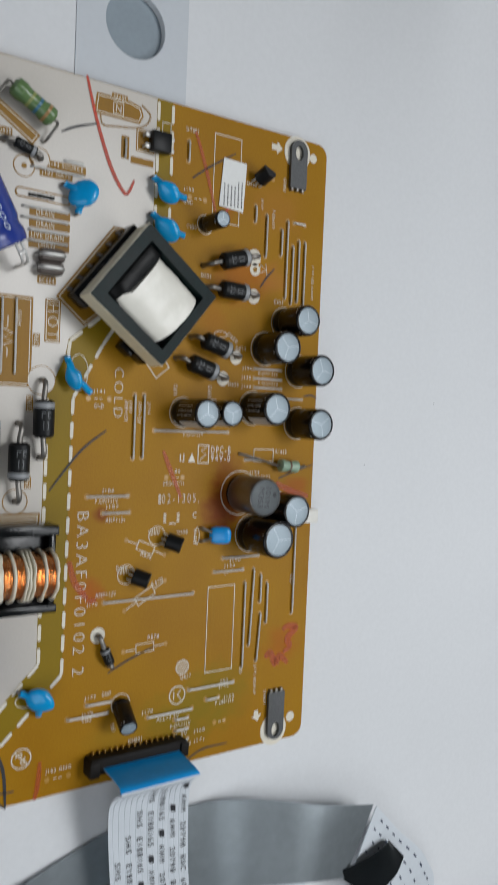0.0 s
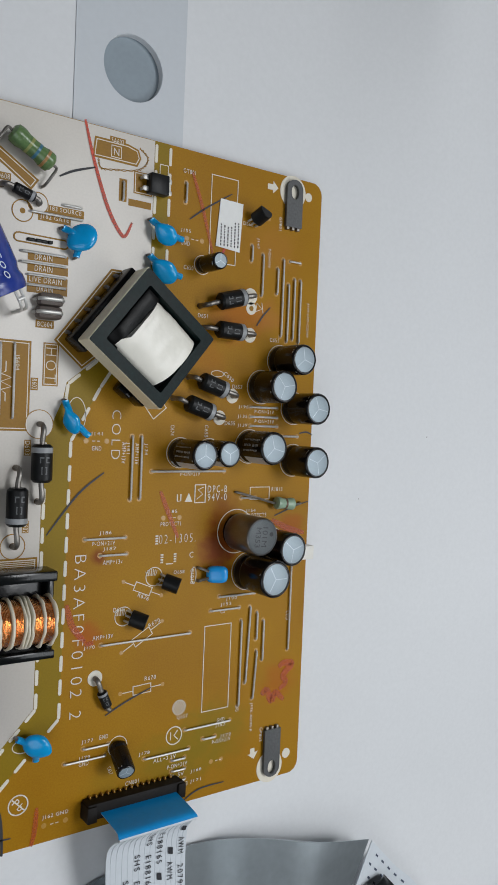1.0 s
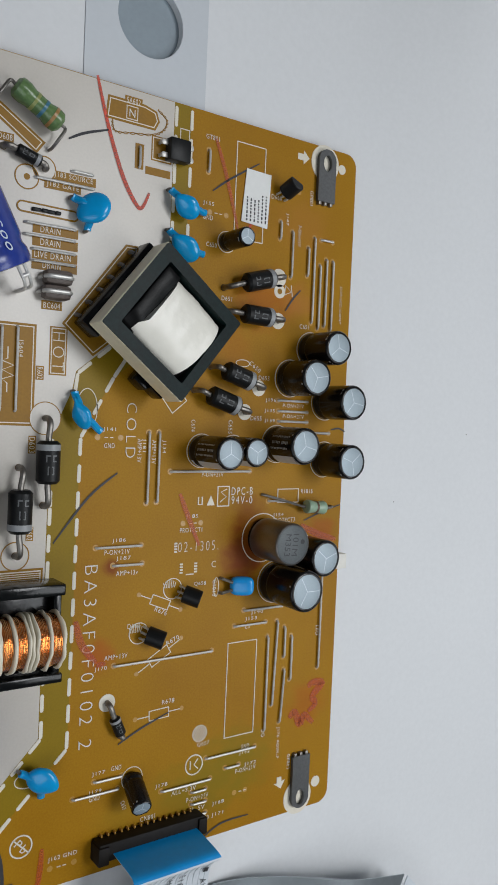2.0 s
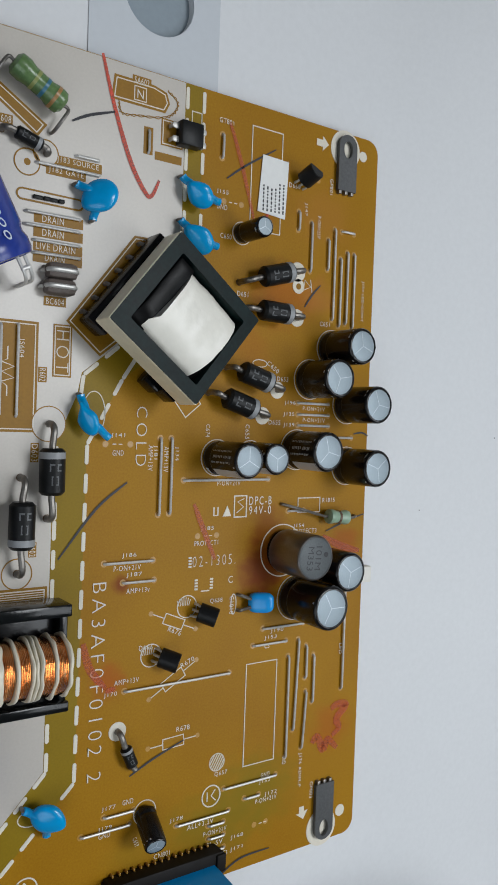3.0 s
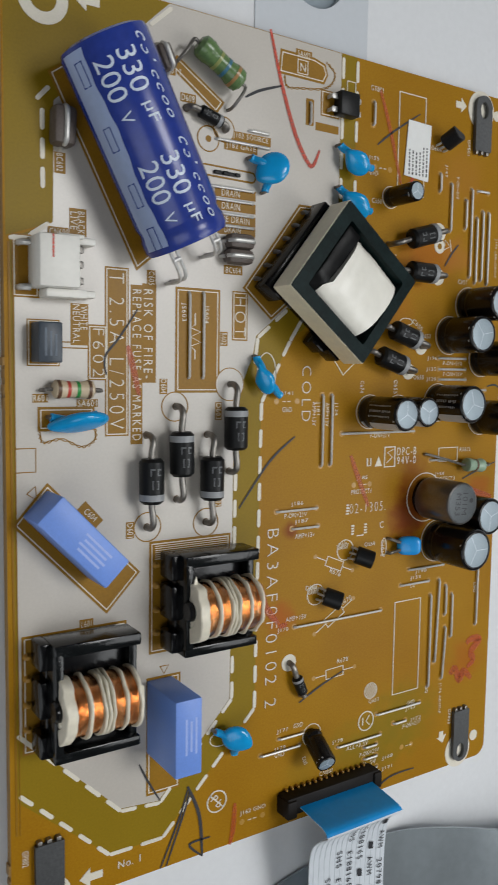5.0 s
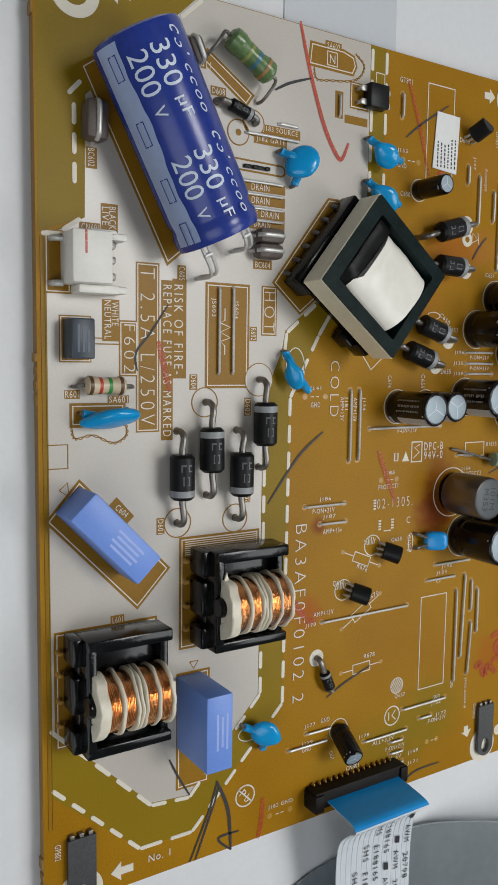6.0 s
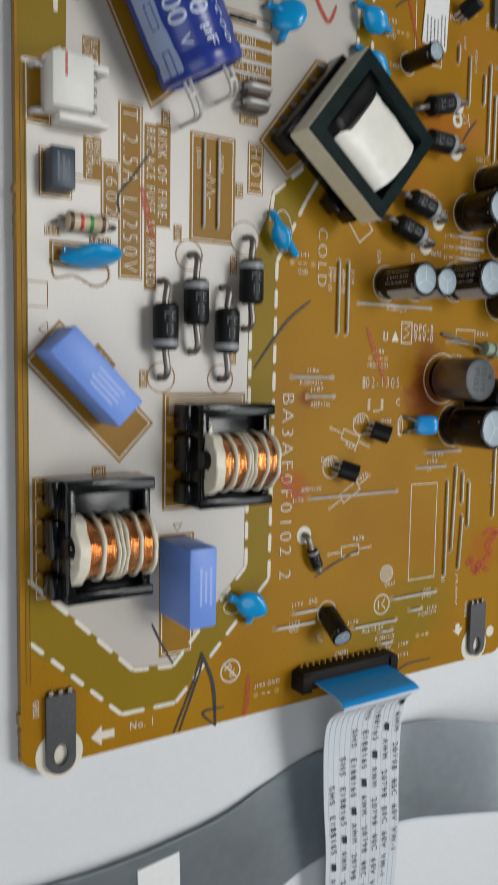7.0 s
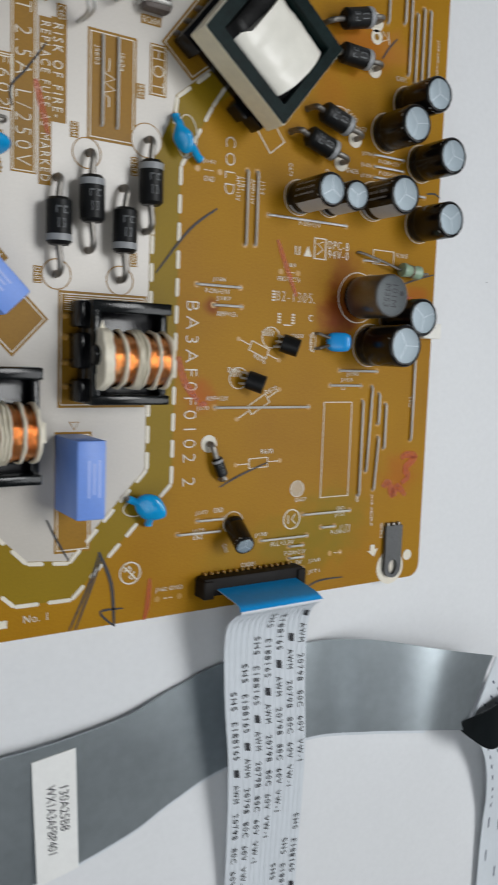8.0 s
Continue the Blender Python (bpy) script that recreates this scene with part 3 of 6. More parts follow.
for cx, cy, tip in ((111.0, 156.1, 1), (37.4, 30.2, -1), (112.0, 34.0, -1)):
    bm = bmesh.new()
    if tip > 0:
        prism(bm, [(cx - 1.2, cy - .6), (cx + .2, cy - .6), (cx + .2, cy - 1.3), (cx + 1.6, cy), (cx + .2, cy + 1.3), (cx + .2, cy + .6), (cx - 1.2, cy + .6)], 0.005, Z2)
    elif cx < 60:
        prism(bm, [(cx + 2.6, cy - .6), (cx + .6, cy - .6), (cx + .6, cy - 1.5), (cx - 1.1, cy), (cx + .6, cy + 1.5), (cx + .6, cy + .6), (cx + 2.6, cy + .6)], 0.005, Z2)
    else:
        prism(bm, [(cx - .6, cy + 1.2), (cx - .6, cy), (cx - 1.3, cy), (cx + .4, cy - 1.2), (cx + 1.4, cy + .4), (cx + .6, cy + .2), (cx + .5, cy + 1.2)], 0.005, Z2)
    part("printed_arrow", bm, "print_white", board, smooth=False)
bm = bmesh.new()
prism(bm, [(36.0, 156.4), (37.9, 158.0), (37.9, 157.1), (39.8, 157.1), (39.8, 155.8), (37.9, 155.8), (37.9, 154.9)], 0.005, Z2)
part("printed_arrow", bm, "print_white", board, smooth=False)
bm = bmesh.new()
ring_plate(bm, circle(31.8, 155.3, 3.5), circle(31.8, 155.3, 1.9), 0.005, Z2)
part("printed_ring", bm, "print_white", board, smooth=False)
white_line([(81.1, 110.1), (84.5, 105.9), (87.3, 108.2), (83.9, 112.4)], 0.16, True)
white_line([(71.6, 118.4), (75.7, 114.9), (81.1, 110.1)], 0.16)
# round marks
for x, y, r in ((60.0, 35.7, 1.9), (92.0, 42.0, 1.9)):
    bm = bmesh.new()
    ring_plate(bm, circle(x, y, r), circle(x, y, r - 0.22), 0.005, Z2)
    part("printed_ring", bm, "print_white", board, smooth=False)
white_line([(58.7, 37.0), (61.3, 34.4)], 0.22)
white_line([(91.2, 42.8), (91.2, 41.2)], 0.2)
white_line([(92.8, 43.0), (92.0, 42.0), (92.9, 41.1)], 0.2)
for k in range(6):
    bm = bmesh.new()
    o = -1.1 + 0.44 * k
    h = math.sqrt(max(0.05, 1.45 ** 2 - (o * 1.0) ** 2)) * 0.95
    stroke(bm, [(92.95 - h * 0.5 + o * 0.86, 47.6 - h * 0.86 - o * 0.5), (92.95 + h * 0.5 + o * 0.86, 47.6 + h * 0.86 - o * 0.5)], 0.18, 0.005, Z2)
    part("printed_line", bm, "print_white", board, smooth=False)
bm = bmesh.new()
ring_plate(bm, circle(92.95, 47.6, 1.55), circle(92.95, 47.6, 1.4), 0.005, Z2)
part("printed_ring", bm, "print_white", board, smooth=False)
for x, y, r in ((86.0, 74.9, 1.9), (79.6, 67.7, 1.9)):
    bm = bmesh.new()
    ring_plate(bm, circle(x, y, r), circle(x, y, r - 0.16), 0.005, Z2)
    part("printed_ring", bm, "print_white", board, smooth=False)
    for k in range(7):
        white_line([(x - 1.5 + 0.3 * k, y + 0.2), (x - 1.9 + 0.42 * k, y + 1.1 + 0.5 * math.sin(k * 0.5))], 0.12)
for x, y, rx, ry in ((99.0, 115.7, 1.6, 0.7), (95.2, 74.4, 0.6, 1.8), (60.6, 46.3, 2.1, 1.3), (68.5, 106.0, 1.9, 3.4)):
    bm = bmesh.new()
    ring_plate(bm, circle(x, y, rx, 32, ry), circle(x, y, rx - 0.15, 32, ry - 0.15), 0.005, Z2)
    part("printed_ring", bm, "print_white", board, smooth=False)
# the date block
for k in range(4):
    for x, y in ((86.3, 81.4 + 0.5 * k), (87.6, 77.6 + 0.5 * k), (90.6, 77.6 + 0.5 * k)):
        bm = bmesh.new()
        prism(bm, rect(x - 0.3, y - 0.15, x + 0.3, y + 0.15), 0.005, Z2)
        part("printed_mark", bm, "print_white", board, smooth=False)
white_line([(88.6, 77.2), (90.2, 77.2)], 0.2)


def lettering(words, x, y, length, height, turn):
    bm = text_mesh(words, length, height * 0.92, 1.35 if height > 1.3 else 1.15, 0.018 if height > 1.8 else 0.0)
    m = Matrix.Translation((x, y, Z3)) @ Matrix.Rotation(radians(turn), 4, "Z")
    bmesh.ops.transform(bm, matrix=m, verts=bm.verts[:])
    part("lettering", bm, "print_white", board, smooth=False)


def jumper(x0, y0, x1, y1):
    bm = bmesh.new()
    a, b = Vector((x0, y0, 0)), Vector((x1, y1, 0))
    d = (b - a).normalized()
    h = 0.42
    up = Vector((0, 0, h))
    tube(bm, [a + Vector((0, 0, -0.5)), a + up * 0.5, a + d * 0.25 + up, (a + b) / 2 + up * 1.05, b - d * 0.25 + up, b + up * 0.5, b + Vector((0, 0, -0.5))], 0.22, 8)
    part("jumper_wire", bm, "solder_tin", board)
    eye(x0, y0, 0.55)
    eye(x1, y1, 0.55)


jumper(70.99, 83.01, 79.39, 83.01)
jumper(74.25, 79.82, 79.74, 79.82)
jumper(75.11, 62.66, 94.82, 62.66)
jumper(72.24, 43.34, 77.4, 43.34)
jumper(68.5, 41.24, 76.71, 41.24)
jumper(85.29, 38.66, 95.62, 38.66)
jumper(101.69, 69.4, 110.79, 69.4)
jumper(99.63, 66.63, 106.94, 66.63)
jumper(94.46, 42.67, 105.63, 42.67)
jumper(98.9, 39.91, 102.01, 39.91)
jumper(107.52, 63.75, 107.52, 45.38)
jumper(109.71, 66.5, 109.1, 50.06)
jumper(111.61, 65.13, 111.61, 59.2)
jumper(111.86, 56.67, 111.2, 46.31)
jumper(113.41, 63.17, 113.41, 54.45)
jumper(120.44, 75.18, 120.44, 55.82)
jumper(80.07, 102.44, 80.07, 90.25)
jumper(82.06, 102.47, 82.06, 90.39)
jumper(84.58, 95.68, 101.69, 95.68)
jumper(107.61, 109.25, 114.75, 109.25)
jumper(107.71, 107.2, 114.85, 107.2)
jumper(107.8, 105.27, 114.95, 105.27)
jumper(114.78, 141.31, 114.78, 124.78)
jumper(116.42, 136.18, 116.42, 123.79)
jumper(118.01, 137.54, 118.01, 124.4)
jumper(119.69, 137.42, 119.69, 123.74)
jumper(109.26, 141.58, 109.26, 132.88)
jumper(106.34, 143.01, 106.34, 139.79)
jumper(113.3, 139.18, 113.3, 133.72)
jumper(116.52, 141.12, 119.5, 141.12)
jumper(64.44, 143.53, 68.03, 143.53)
jumper(58.46, 141.37, 68.21, 141.37)
jumper(57.09, 134.31, 65.32, 134.31)
jumper(56.96, 132.47, 65.28, 132.47)
jumper(58.32, 130.41, 65.34, 130.41)
jumper(58.37, 128.62, 65.4, 128.62)
jumper(54.1, 118.05, 54.1, 105.15)
jumper(56.55, 118.2, 56.55, 105.16)
jumper(76.22, 150.05, 76.22, 146.65)
jumper(89.87, 152.68, 89.87, 148.85)
jumper(106.3, 89.98, 109.94, 89.98)
jumper(116.54, 103.23, 120.76, 103.23)
jumper(91.61, 36.97, 94.7, 36.97)
jumper(91.7, 34.74, 94.8, 34.74)
jumper(91.79, 32.5, 94.9, 32.5)
lettering("HOT", 63.28, 114.88, 6.06, 2.1, -90)
lettering("COLD", 76.63, 102.69, 9.26, 2.0, -90)
lettering("BA3AF0F0102 2", 70.30, 64.83, 30.69, 2.5, -90)
lettering("T 2.5A L/250V", 42.30, 108.89, 22.48, 2.5, -90)
lettering("F602", 39.50, 108.65, 6.79, 1.9, -90)
lettering("RISK OF FIRE-", 47.30, 111.55, 13.02, 1.6, -90)
lettering("REPLACE FUSE AS MARKED", 45.47, 106.90, 22.06, 1.5, -90)
lettering("BLACK", 37.00, 126.50, 3.05, 1.1, -90)
lettering("LIVE", 35.92, 126.69, 2.43, 1.1, -90)
lettering("WHITE", 37.32, 113.44, 3.29, 1.1, -90)
lettering("NEUTRAL", 36.23, 112.57, 5.39, 1.1, -90)
lettering("No. 1", 44.38, 30.56, 3.74, 1.3, 0)
lettering("DPC-B", 100.1, 92.00, 4.8, 1.6, 0)
lettering("94V-0", 100.1, 90.34, 4.7, 1.6, 0)
lettering("02-1305.", 91.00, 82.19, 8.50, 1.9, 0)
lettering("J186", 75.16, 84.02, 2.49, .9, 0)
lettering("P-ON+21V", 74.91, 82.12, 4.66, .9, 0)
lettering("J187", 76.13, 80.94, 2.73, .9, 0)
lettering("AMP+13v", 76.89, 78.46, 4.08, .9, 0)
lettering("J141", 72.63, 102.70, 2.34, .9, 0)
lettering("GND", 72.72, 100.05, 1.91, .9, 0)
lettering("J185", 89.38, 87.58, 2.55, .9, 0)
lettering("PROTECT1", 89.30, 85.20, 4.62, .9, 0)
lettering("R676", 83.78, 71.14, 2.61, .9, -25)
lettering("Q658", 91.65, 75.34, 2.48, .9, 0)
lettering("D662", 78.55, 69.15, 2.35, .9, 0)
lettering("R670", 86.40, 65.69, 2.64, .9, 21)
lettering("J170", 72.67, 62.49, 2.24, .9, 0)
lettering("AMP+13V", 75.42, 64.22, 4.27, .9, 0)
lettering("R678", 85.99, 54.80, 2.50, .9, 0)
lettering("J177", 73.00, 44.62, 2.38, .9, 0)
lettering("GND", 76.30, 44.91, 1.88, .9, 0)
lettering("J179", 72.47, 41.56, 2.35, .9, 0)
lettering("GND", 72.39, 40.52, 1.93, .9, 0)
lettering("J178", 85.27, 39.70, 2.49, .9, 0)
lettering("ALL+3.3V", 90.00, 37.75, 5.17, .9, 0)
lettering("CN801", 82.78, 34.59, 2.93, .9, 0)
lettering("J162 GND", 67.11, 32.14, 5.06, 1.0, 0)
lettering("J190", 104.75, 68.70, 2.87, .9, 0)
lettering("J153", 103.38, 67.62, 2.70, .9, 0)
lettering("CS", 102.62, 66.25, 1.07, .9, 0)
lettering("J154", 108.81, 87.17, 2.52, .9, 0)
lettering("PROTECT3", 110.29, 86.20, 5.40, .9, 0)
lettering("R1815", 115.65, 91.69, 2.94, .9, 0)
lettering("D651", 94.84, 127.09, 2.27, .9, 0)
lettering("C650", 91.09, 136.22, 2.22, .9, 0)
lettering("J155", 90.12, 143.28, 2.33, .9, 0)
lettering("GND", 90.10, 140.89, 2.07, .9, 0)
lettering("D660", 105.10, 147.28, 2.46, .9, 0)
lettering("GT801", 90.50, 154.96, 2.82, .9, 0)
lettering("D655", 102.52, 105.65, 2.55, .9, 0)
lettering("C650", 101.81, 115.23, 2.83, .9, -34)
lettering("D653", 103.98, 113.28, 2.47, .9, 0)
lettering("J196", 105.81, 109.14, 2.47, .9, 0)
lettering("J135", 105.64, 107.13, 2.47, .9, 0)
lettering("J139", 105.72, 105.23, 2.47, .9, 0)
lettering("P-ON+21V", 111.34, 108.34, 5.15, .8, 0)
lettering("P-ON+21V", 111.44, 106.30, 5.15, .8, 0)
lettering("P-ON+21V", 93.39, 95.13, 4.63, .9, 0)
lettering("C651", 113.14, 123.83, 2.32, .9, 0)
lettering("Q657", 93.76, 45.53, 2.56, .9, 0)
lettering("GND", 103.27, 43.16, 1.91, .9, 0)
lettering("J152", 103.19, 41.98, 2.46, .9, 0)
lettering("J172", 104.66, 39.51, 2.75, .9, 0)
lettering("P-ON+21V", 103.62, 38.70, 4.66, .9, 0)
lettering("J171", 97.55, 31.50, 2.61, .9, 0)
lettering("J168", 97.59, 33.61, 2.61, .9, 0)
lettering("P-ON+21V", 92.99, 35.72, 4.68, .9, 0)
lettering("BL-SV", 92.93, 33.70, 3.41, .9, 0)
lettering("PROTECT3", 93.22, 31.43, 4.81, .9, 0)
lettering("J181", 79.19, 100.20, 2.22, .9, -90)
lettering("AMP+13V", 78.34, 99.28, 4.03, .9, -90)
lettering("J134", 83.08, 100.03, 2.26, .9, -90)
lettering("AMP+13V", 81.16, 99.09, 4.07, .9, -90)
lettering("C674", 88.83, 103.85, 2.10, .9, -90)
lettering("C655", 96.81, 103.87, 2.49, .9, -90)
lettering("C1010", 94.76, 74.30, 3.04, .9, -90)
lettering("J176 ADIM-P", 111.10, 42.26, 6.27, .9, -90)
lettering("GND", 107.38, 44.91, 1.49, .9, -90)
lettering("J159 LED-CONT", 122.15, 129.00, 7.53, .8, -90)
lettering("J147", 107.83, 143.68, 2.22, .8, -90)
lettering("P-ON+21V", 110.98, 141.01, 3.94, .8, -90)
lettering("GP801", 113.55, 148.75, 2.82, .8, -90)
lettering("GP803", 114.06, 37.88, 3.04, .8, -90)
lettering("LED", 120.02, 63.47, 2.02, .8, -90)
lettering("C657", 77.92, 38.00, 1.65, .8, -72)
lettering("J183 SOURCE", 64.81, 142.44, 6.52, 1.1, 0)
lettering("J182 GATE", 63.04, 140.77, 5.37, 1.1, 0)
lettering("DRAIN", 61.26, 133.64, 3.26, 1.1, 0)
lettering("DRAIN", 61.32, 131.68, 3.26, 1.1, 0)
lettering("LIVE DRAIN", 61.78, 129.71, 5.97, 1.1, 0)
lettering("DRAIN", 61.66, 128.17, 2.98, 1.1, 0)
lettering("L601", 37.55, 69.31, 1.59, 1, 0)
lettering("C604", 38.26, 85.31, 2.22, 1, -42)
lettering("D601", 44.44, 82.43, 2.14, 1, -90)
lettering("D602", 59.59, 85.91, 1.99, 1, -90)
lettering("D604", 49.85, 103.87, 2.02, 1, -90)
lettering("D603", 59.48, 99.97, 2.48, 1, -90)
lettering("R602", 60.34, 111.28, 1.83, 1, -90)
lettering("JS603", 53.18, 115.10, 2.77, 1, -90)
lettering("JS604", 57.11, 114.91, 2.74, 1, -90)
lettering("R601", 30.98, 102.22, 2.01, 1, 0)
lettering("SA601", 37.80, 101.44, 2.84, 1, 0)
lettering("CN601", 33.75, 124.95, 2.52, 1, 0)
lettering("BC602", 33.97, 134.25, 2.38, 1, -90)
lettering("BC604", 61.89, 121.98, 2.72, 1, 0)
lettering("C605", 47.81, 119.71, 1.96, 1, -90)
lettering("Pb", 60.0, 35.7, 2.2, 1.5, -48)
lettering("GP802", 28.23, 36.32, 2.38, 1, -90)
printed_box(rect(73.2, 156.6, 76.4, 157.9), False)
lettering("SA602", 74.78, 157.21, 2.51, 1, 0)
lettering("D608", 53.67, 146.44, 2.19, 1, 0)
lettering("R611", 51.20, 149.85, 2.39, 1, 0)
white_line([(108.0, 129.4), (109.6, 130.1), (108.2, 131.2), (108.0, 129.4)], 0.14)
white_line([(109.9, 129.2), (109.5, 131.4)], 0.14)
lettering("C", 94.4, 78.7, 0.9, 1.3, 0)
lettering("N", 74.6, 155.2, 1.1, 1.4, 0)
white_line([(73.6, 154.2), (75.6, 154.2), (75.6, 156.3), (73.6, 156.3)], 0.14, True)
white_line([(83.9, 152.8), (85.7, 152.8), (85.7, 155.0), (83.9, 155.0)], 0.14, True)
white_line([(55.2, 115.0), (55.2, 113.2), (54.4, 112.8), (56.2, 112.2), (54.4, 111.4), (56.2, 110.6), (54.4, 110.0), (55.2, 109.4), (55.2, 108.0)], 0.18)
for x, y in ((70.6, 101.4), (74.8, 101.4), (87.6, 86.4), (91.3, 86.4), (65.0, 30.6), (69.2, 30.6), (90.5, 141.9), (94.0, 141.9), (53.4, 121.4), (58.4, 101.0), (101.3, 34.6), (103.8, 34.6), (110.5, 149.3), (73.2, 155.2), (77.4, 155.0), (80.4, 154.6)):
    eye(x, y, 0.5)
for x, y in ((71.8, 101.4), (88.8, 86.4), (66.2, 30.6), (91.5, 141.9), (102.3, 34.6)):
    white_line([(x, y), (x + 0.6, y)], 0.14)
    white_line([(x + 1.0, y), (x + 1.6, y)], 0.14)


# marker strokes and pen ticks
def marker(pts, w, mat, name="marker_stroke"):
    bm = bmesh.new()
    stroke(bm, smooth_path([(*p, 0) for p in pts], 5), w, Z3, Z3 + 0.02, True)
    part(name, bm, mat, board, smooth=False)


marker([(68.2, 159.6), (70.4, 152.1), (73.3, 144.6), (75.9, 140.5), (77.1, 140.2), (78.3, 142.8)], 0.75, "ink_red")
marker([(91.2, 155.0), (93.6, 149.1), (96.6, 139.9)], 0.8, "ink_faint_red")
marker([(99.5, 141.4), (98.2, 138.2)], 0.6, "ink_red")
marker([(63.7, 148.5), (66.4, 150.0), (70.5, 151.5)], 0.45, "ink_black")
marker([(90.9, 145.7), (94.5, 148.5), (100.8, 152.6)], 0.36, "ink_black")
marker([(108.3, 126.4), (110.0, 128.8), (111.8, 130.7)], 0.36, "ink_black")
marker([(74.4, 95.5), (69.3, 91.5), (63.5, 84.2)], 0.42, "ink_black")
marker([(76.4, 48.9), (80.5, 50.8), (86.2, 52.8)], 0.36, "ink_black")
marker([(94.0, 27.5), (98.4, 29.5), (104.7, 29.6)], 0.36, "ink_black")
marker([(67.9, 71.1), (69.1, 67.0), (71.8, 63.7)], 1.3, "ink_faint_red")
marker([(71.8, 63.2), (73.5, 63.4)], 0.9, "ink_faint_red")
marker([(86.7, 91.8), (88.5, 87.8), (91.1, 82.3)], 1.0, "ink_faint_red")
marker([(113.8, 46.6), (115.0, 47.6), (116.6, 45.0), (117.6, 46.6), (120.0, 44.6)], 1.7, "ink_faint_red")
marker([(118.2, 52.2), (119.6, 52.9), (122.0, 52.4), (119.6, 50.2), (120.4, 48.4), (118.6, 47.2)], 1.6, "ink_faint_red")
marker([(114.5, 85.0), (119.1, 83.0), (123.8, 81.8)], 1.4, "ink_faint_red")
marker([(115.2, 85.9), (120.4, 87.7), (124.6, 88.8)], 0.35, "ink_black")
marker([(121.2, 104.0), (123.3, 104.3), (124.9, 103.7)], 0.36, "ink_black")
marker([(49.7, 27.6), (53.1, 35.1), (54.5, 39.3)], 0.36, "ink_black")
marker([(50.7, 27.6), (54.1, 36.2), (54.8, 38.8)], 0.36, "ink_black")
marker([(54.5, 39.8), (56.7, 34.3), (57.3, 27.2)], 0.6, "ink_black")
marker([(57.3, 27.2), (54.9, 29.9), (58.8, 30.0)], 0.4, "ink_black")
marker([(46.0, 45.7), (47.6, 42.4), (49.6, 38.9)], 0.36, "ink_black")
marker([(63.5, 34.4), (63.2, 30.2), (62.6, 27.4)], 1.0, "ink_faint_red")
marker([(40.7, 105.5), (40.5, 108.1), (42.7, 110.9), (45.6, 115.1)], 0.36, "ink_black")
marker([(44.0, 109.8), (44.9, 106.5), (45.9, 102.4)], 1.0, "ink_faint_red")

def mounting_tab(x, y0, y1, hy, w=4.3):
    """A flat lug: rounded end towards y1 with an oval hole at hy."""
    t = thing("mounting_tab", x, hy, 0, "dark grey steel grounding lug with an oval hole", "lug", "grounding lugs")
    bm = bmesh.new()
    prism(bm, circle(0, 0.2 * (1 if y1 > y0 else -1), 3.5), 0.0, 0.10)
    part("solder_pad", bm, "print_white", t, "white printed pad")
    s = 1 if y1 > y0 else -1
    n = 32
    outer, inner = [], []
    for i in range(n):
        a = 2 * math.pi * i / n
        c, d = math.cos(a), math.sin(a)
        yy = (y1 - hy) - s * w / 2
        if d * s >= 0:
            outer.append((w / 2 * c, yy + w / 2 * d))
        else:
            outer.append((w / 2 * max(-1, min(1, c * 1.5)), (y0 - hy) if abs(c) < 0.66 else (y0 - hy) + s * 0.02))
        inner.append((1.05 * c, 1.55 * d))
    ring_plate(bm2 := bmesh.new(), outer, inner, 0.25, 0.95)
    lug = part("lug", bm2, "tab_steel", t)
    for k in (-1.4, 0, 1.4):
        bm = bmesh.new()
        box(bm, k - 0.35, y0 - hy - s * 0.6, -0.4, k + 0.35, y0 - hy + s * 0.25, 0.8, 0.1)
        part("prong", bm, "dull_tin", lug)
    return t


mounting_tab(116.6, 148.4, 158.6, 155.9)
mounting_tab(116.8, 38.8, 28.2, 30.4)
mounting_tab(31.6, 38.0, 26.4, 29.2)


# ---- components ----
def upright_frame(q):
    """A frame at the origin whose z axis is q and whose x axis leans on the world's x."""
    x = (Vector((1, 0, 0)) - q * q.x).normalized()
    y = q.cross(x)
    return Matrix(((x.x, y.x, q.x, 0), (x.y, y.y, q.y, 0), (x.z, y.z, q.z, 0), (0, 0, 0, 1)))


def wrapped(bm, m, r, a0, a1, d0, d1, cuts):
    """A thin patch on a cylinder of radius r: angles in degrees, distances along the axis."""
    ring = [[bm.verts.new(m @ Vector((r * math.cos(radians(a0 + (a1 - a0) * i / cuts)), r * math.sin(radians(a0 + (a1 - a0) * i / cuts)), d))) for d in (d0, d1)] for i in range(cuts + 1)]
    for p, q in zip(ring, ring[1:]):
        bm.faces.new((p[0], q[0], q[1], p[1]))


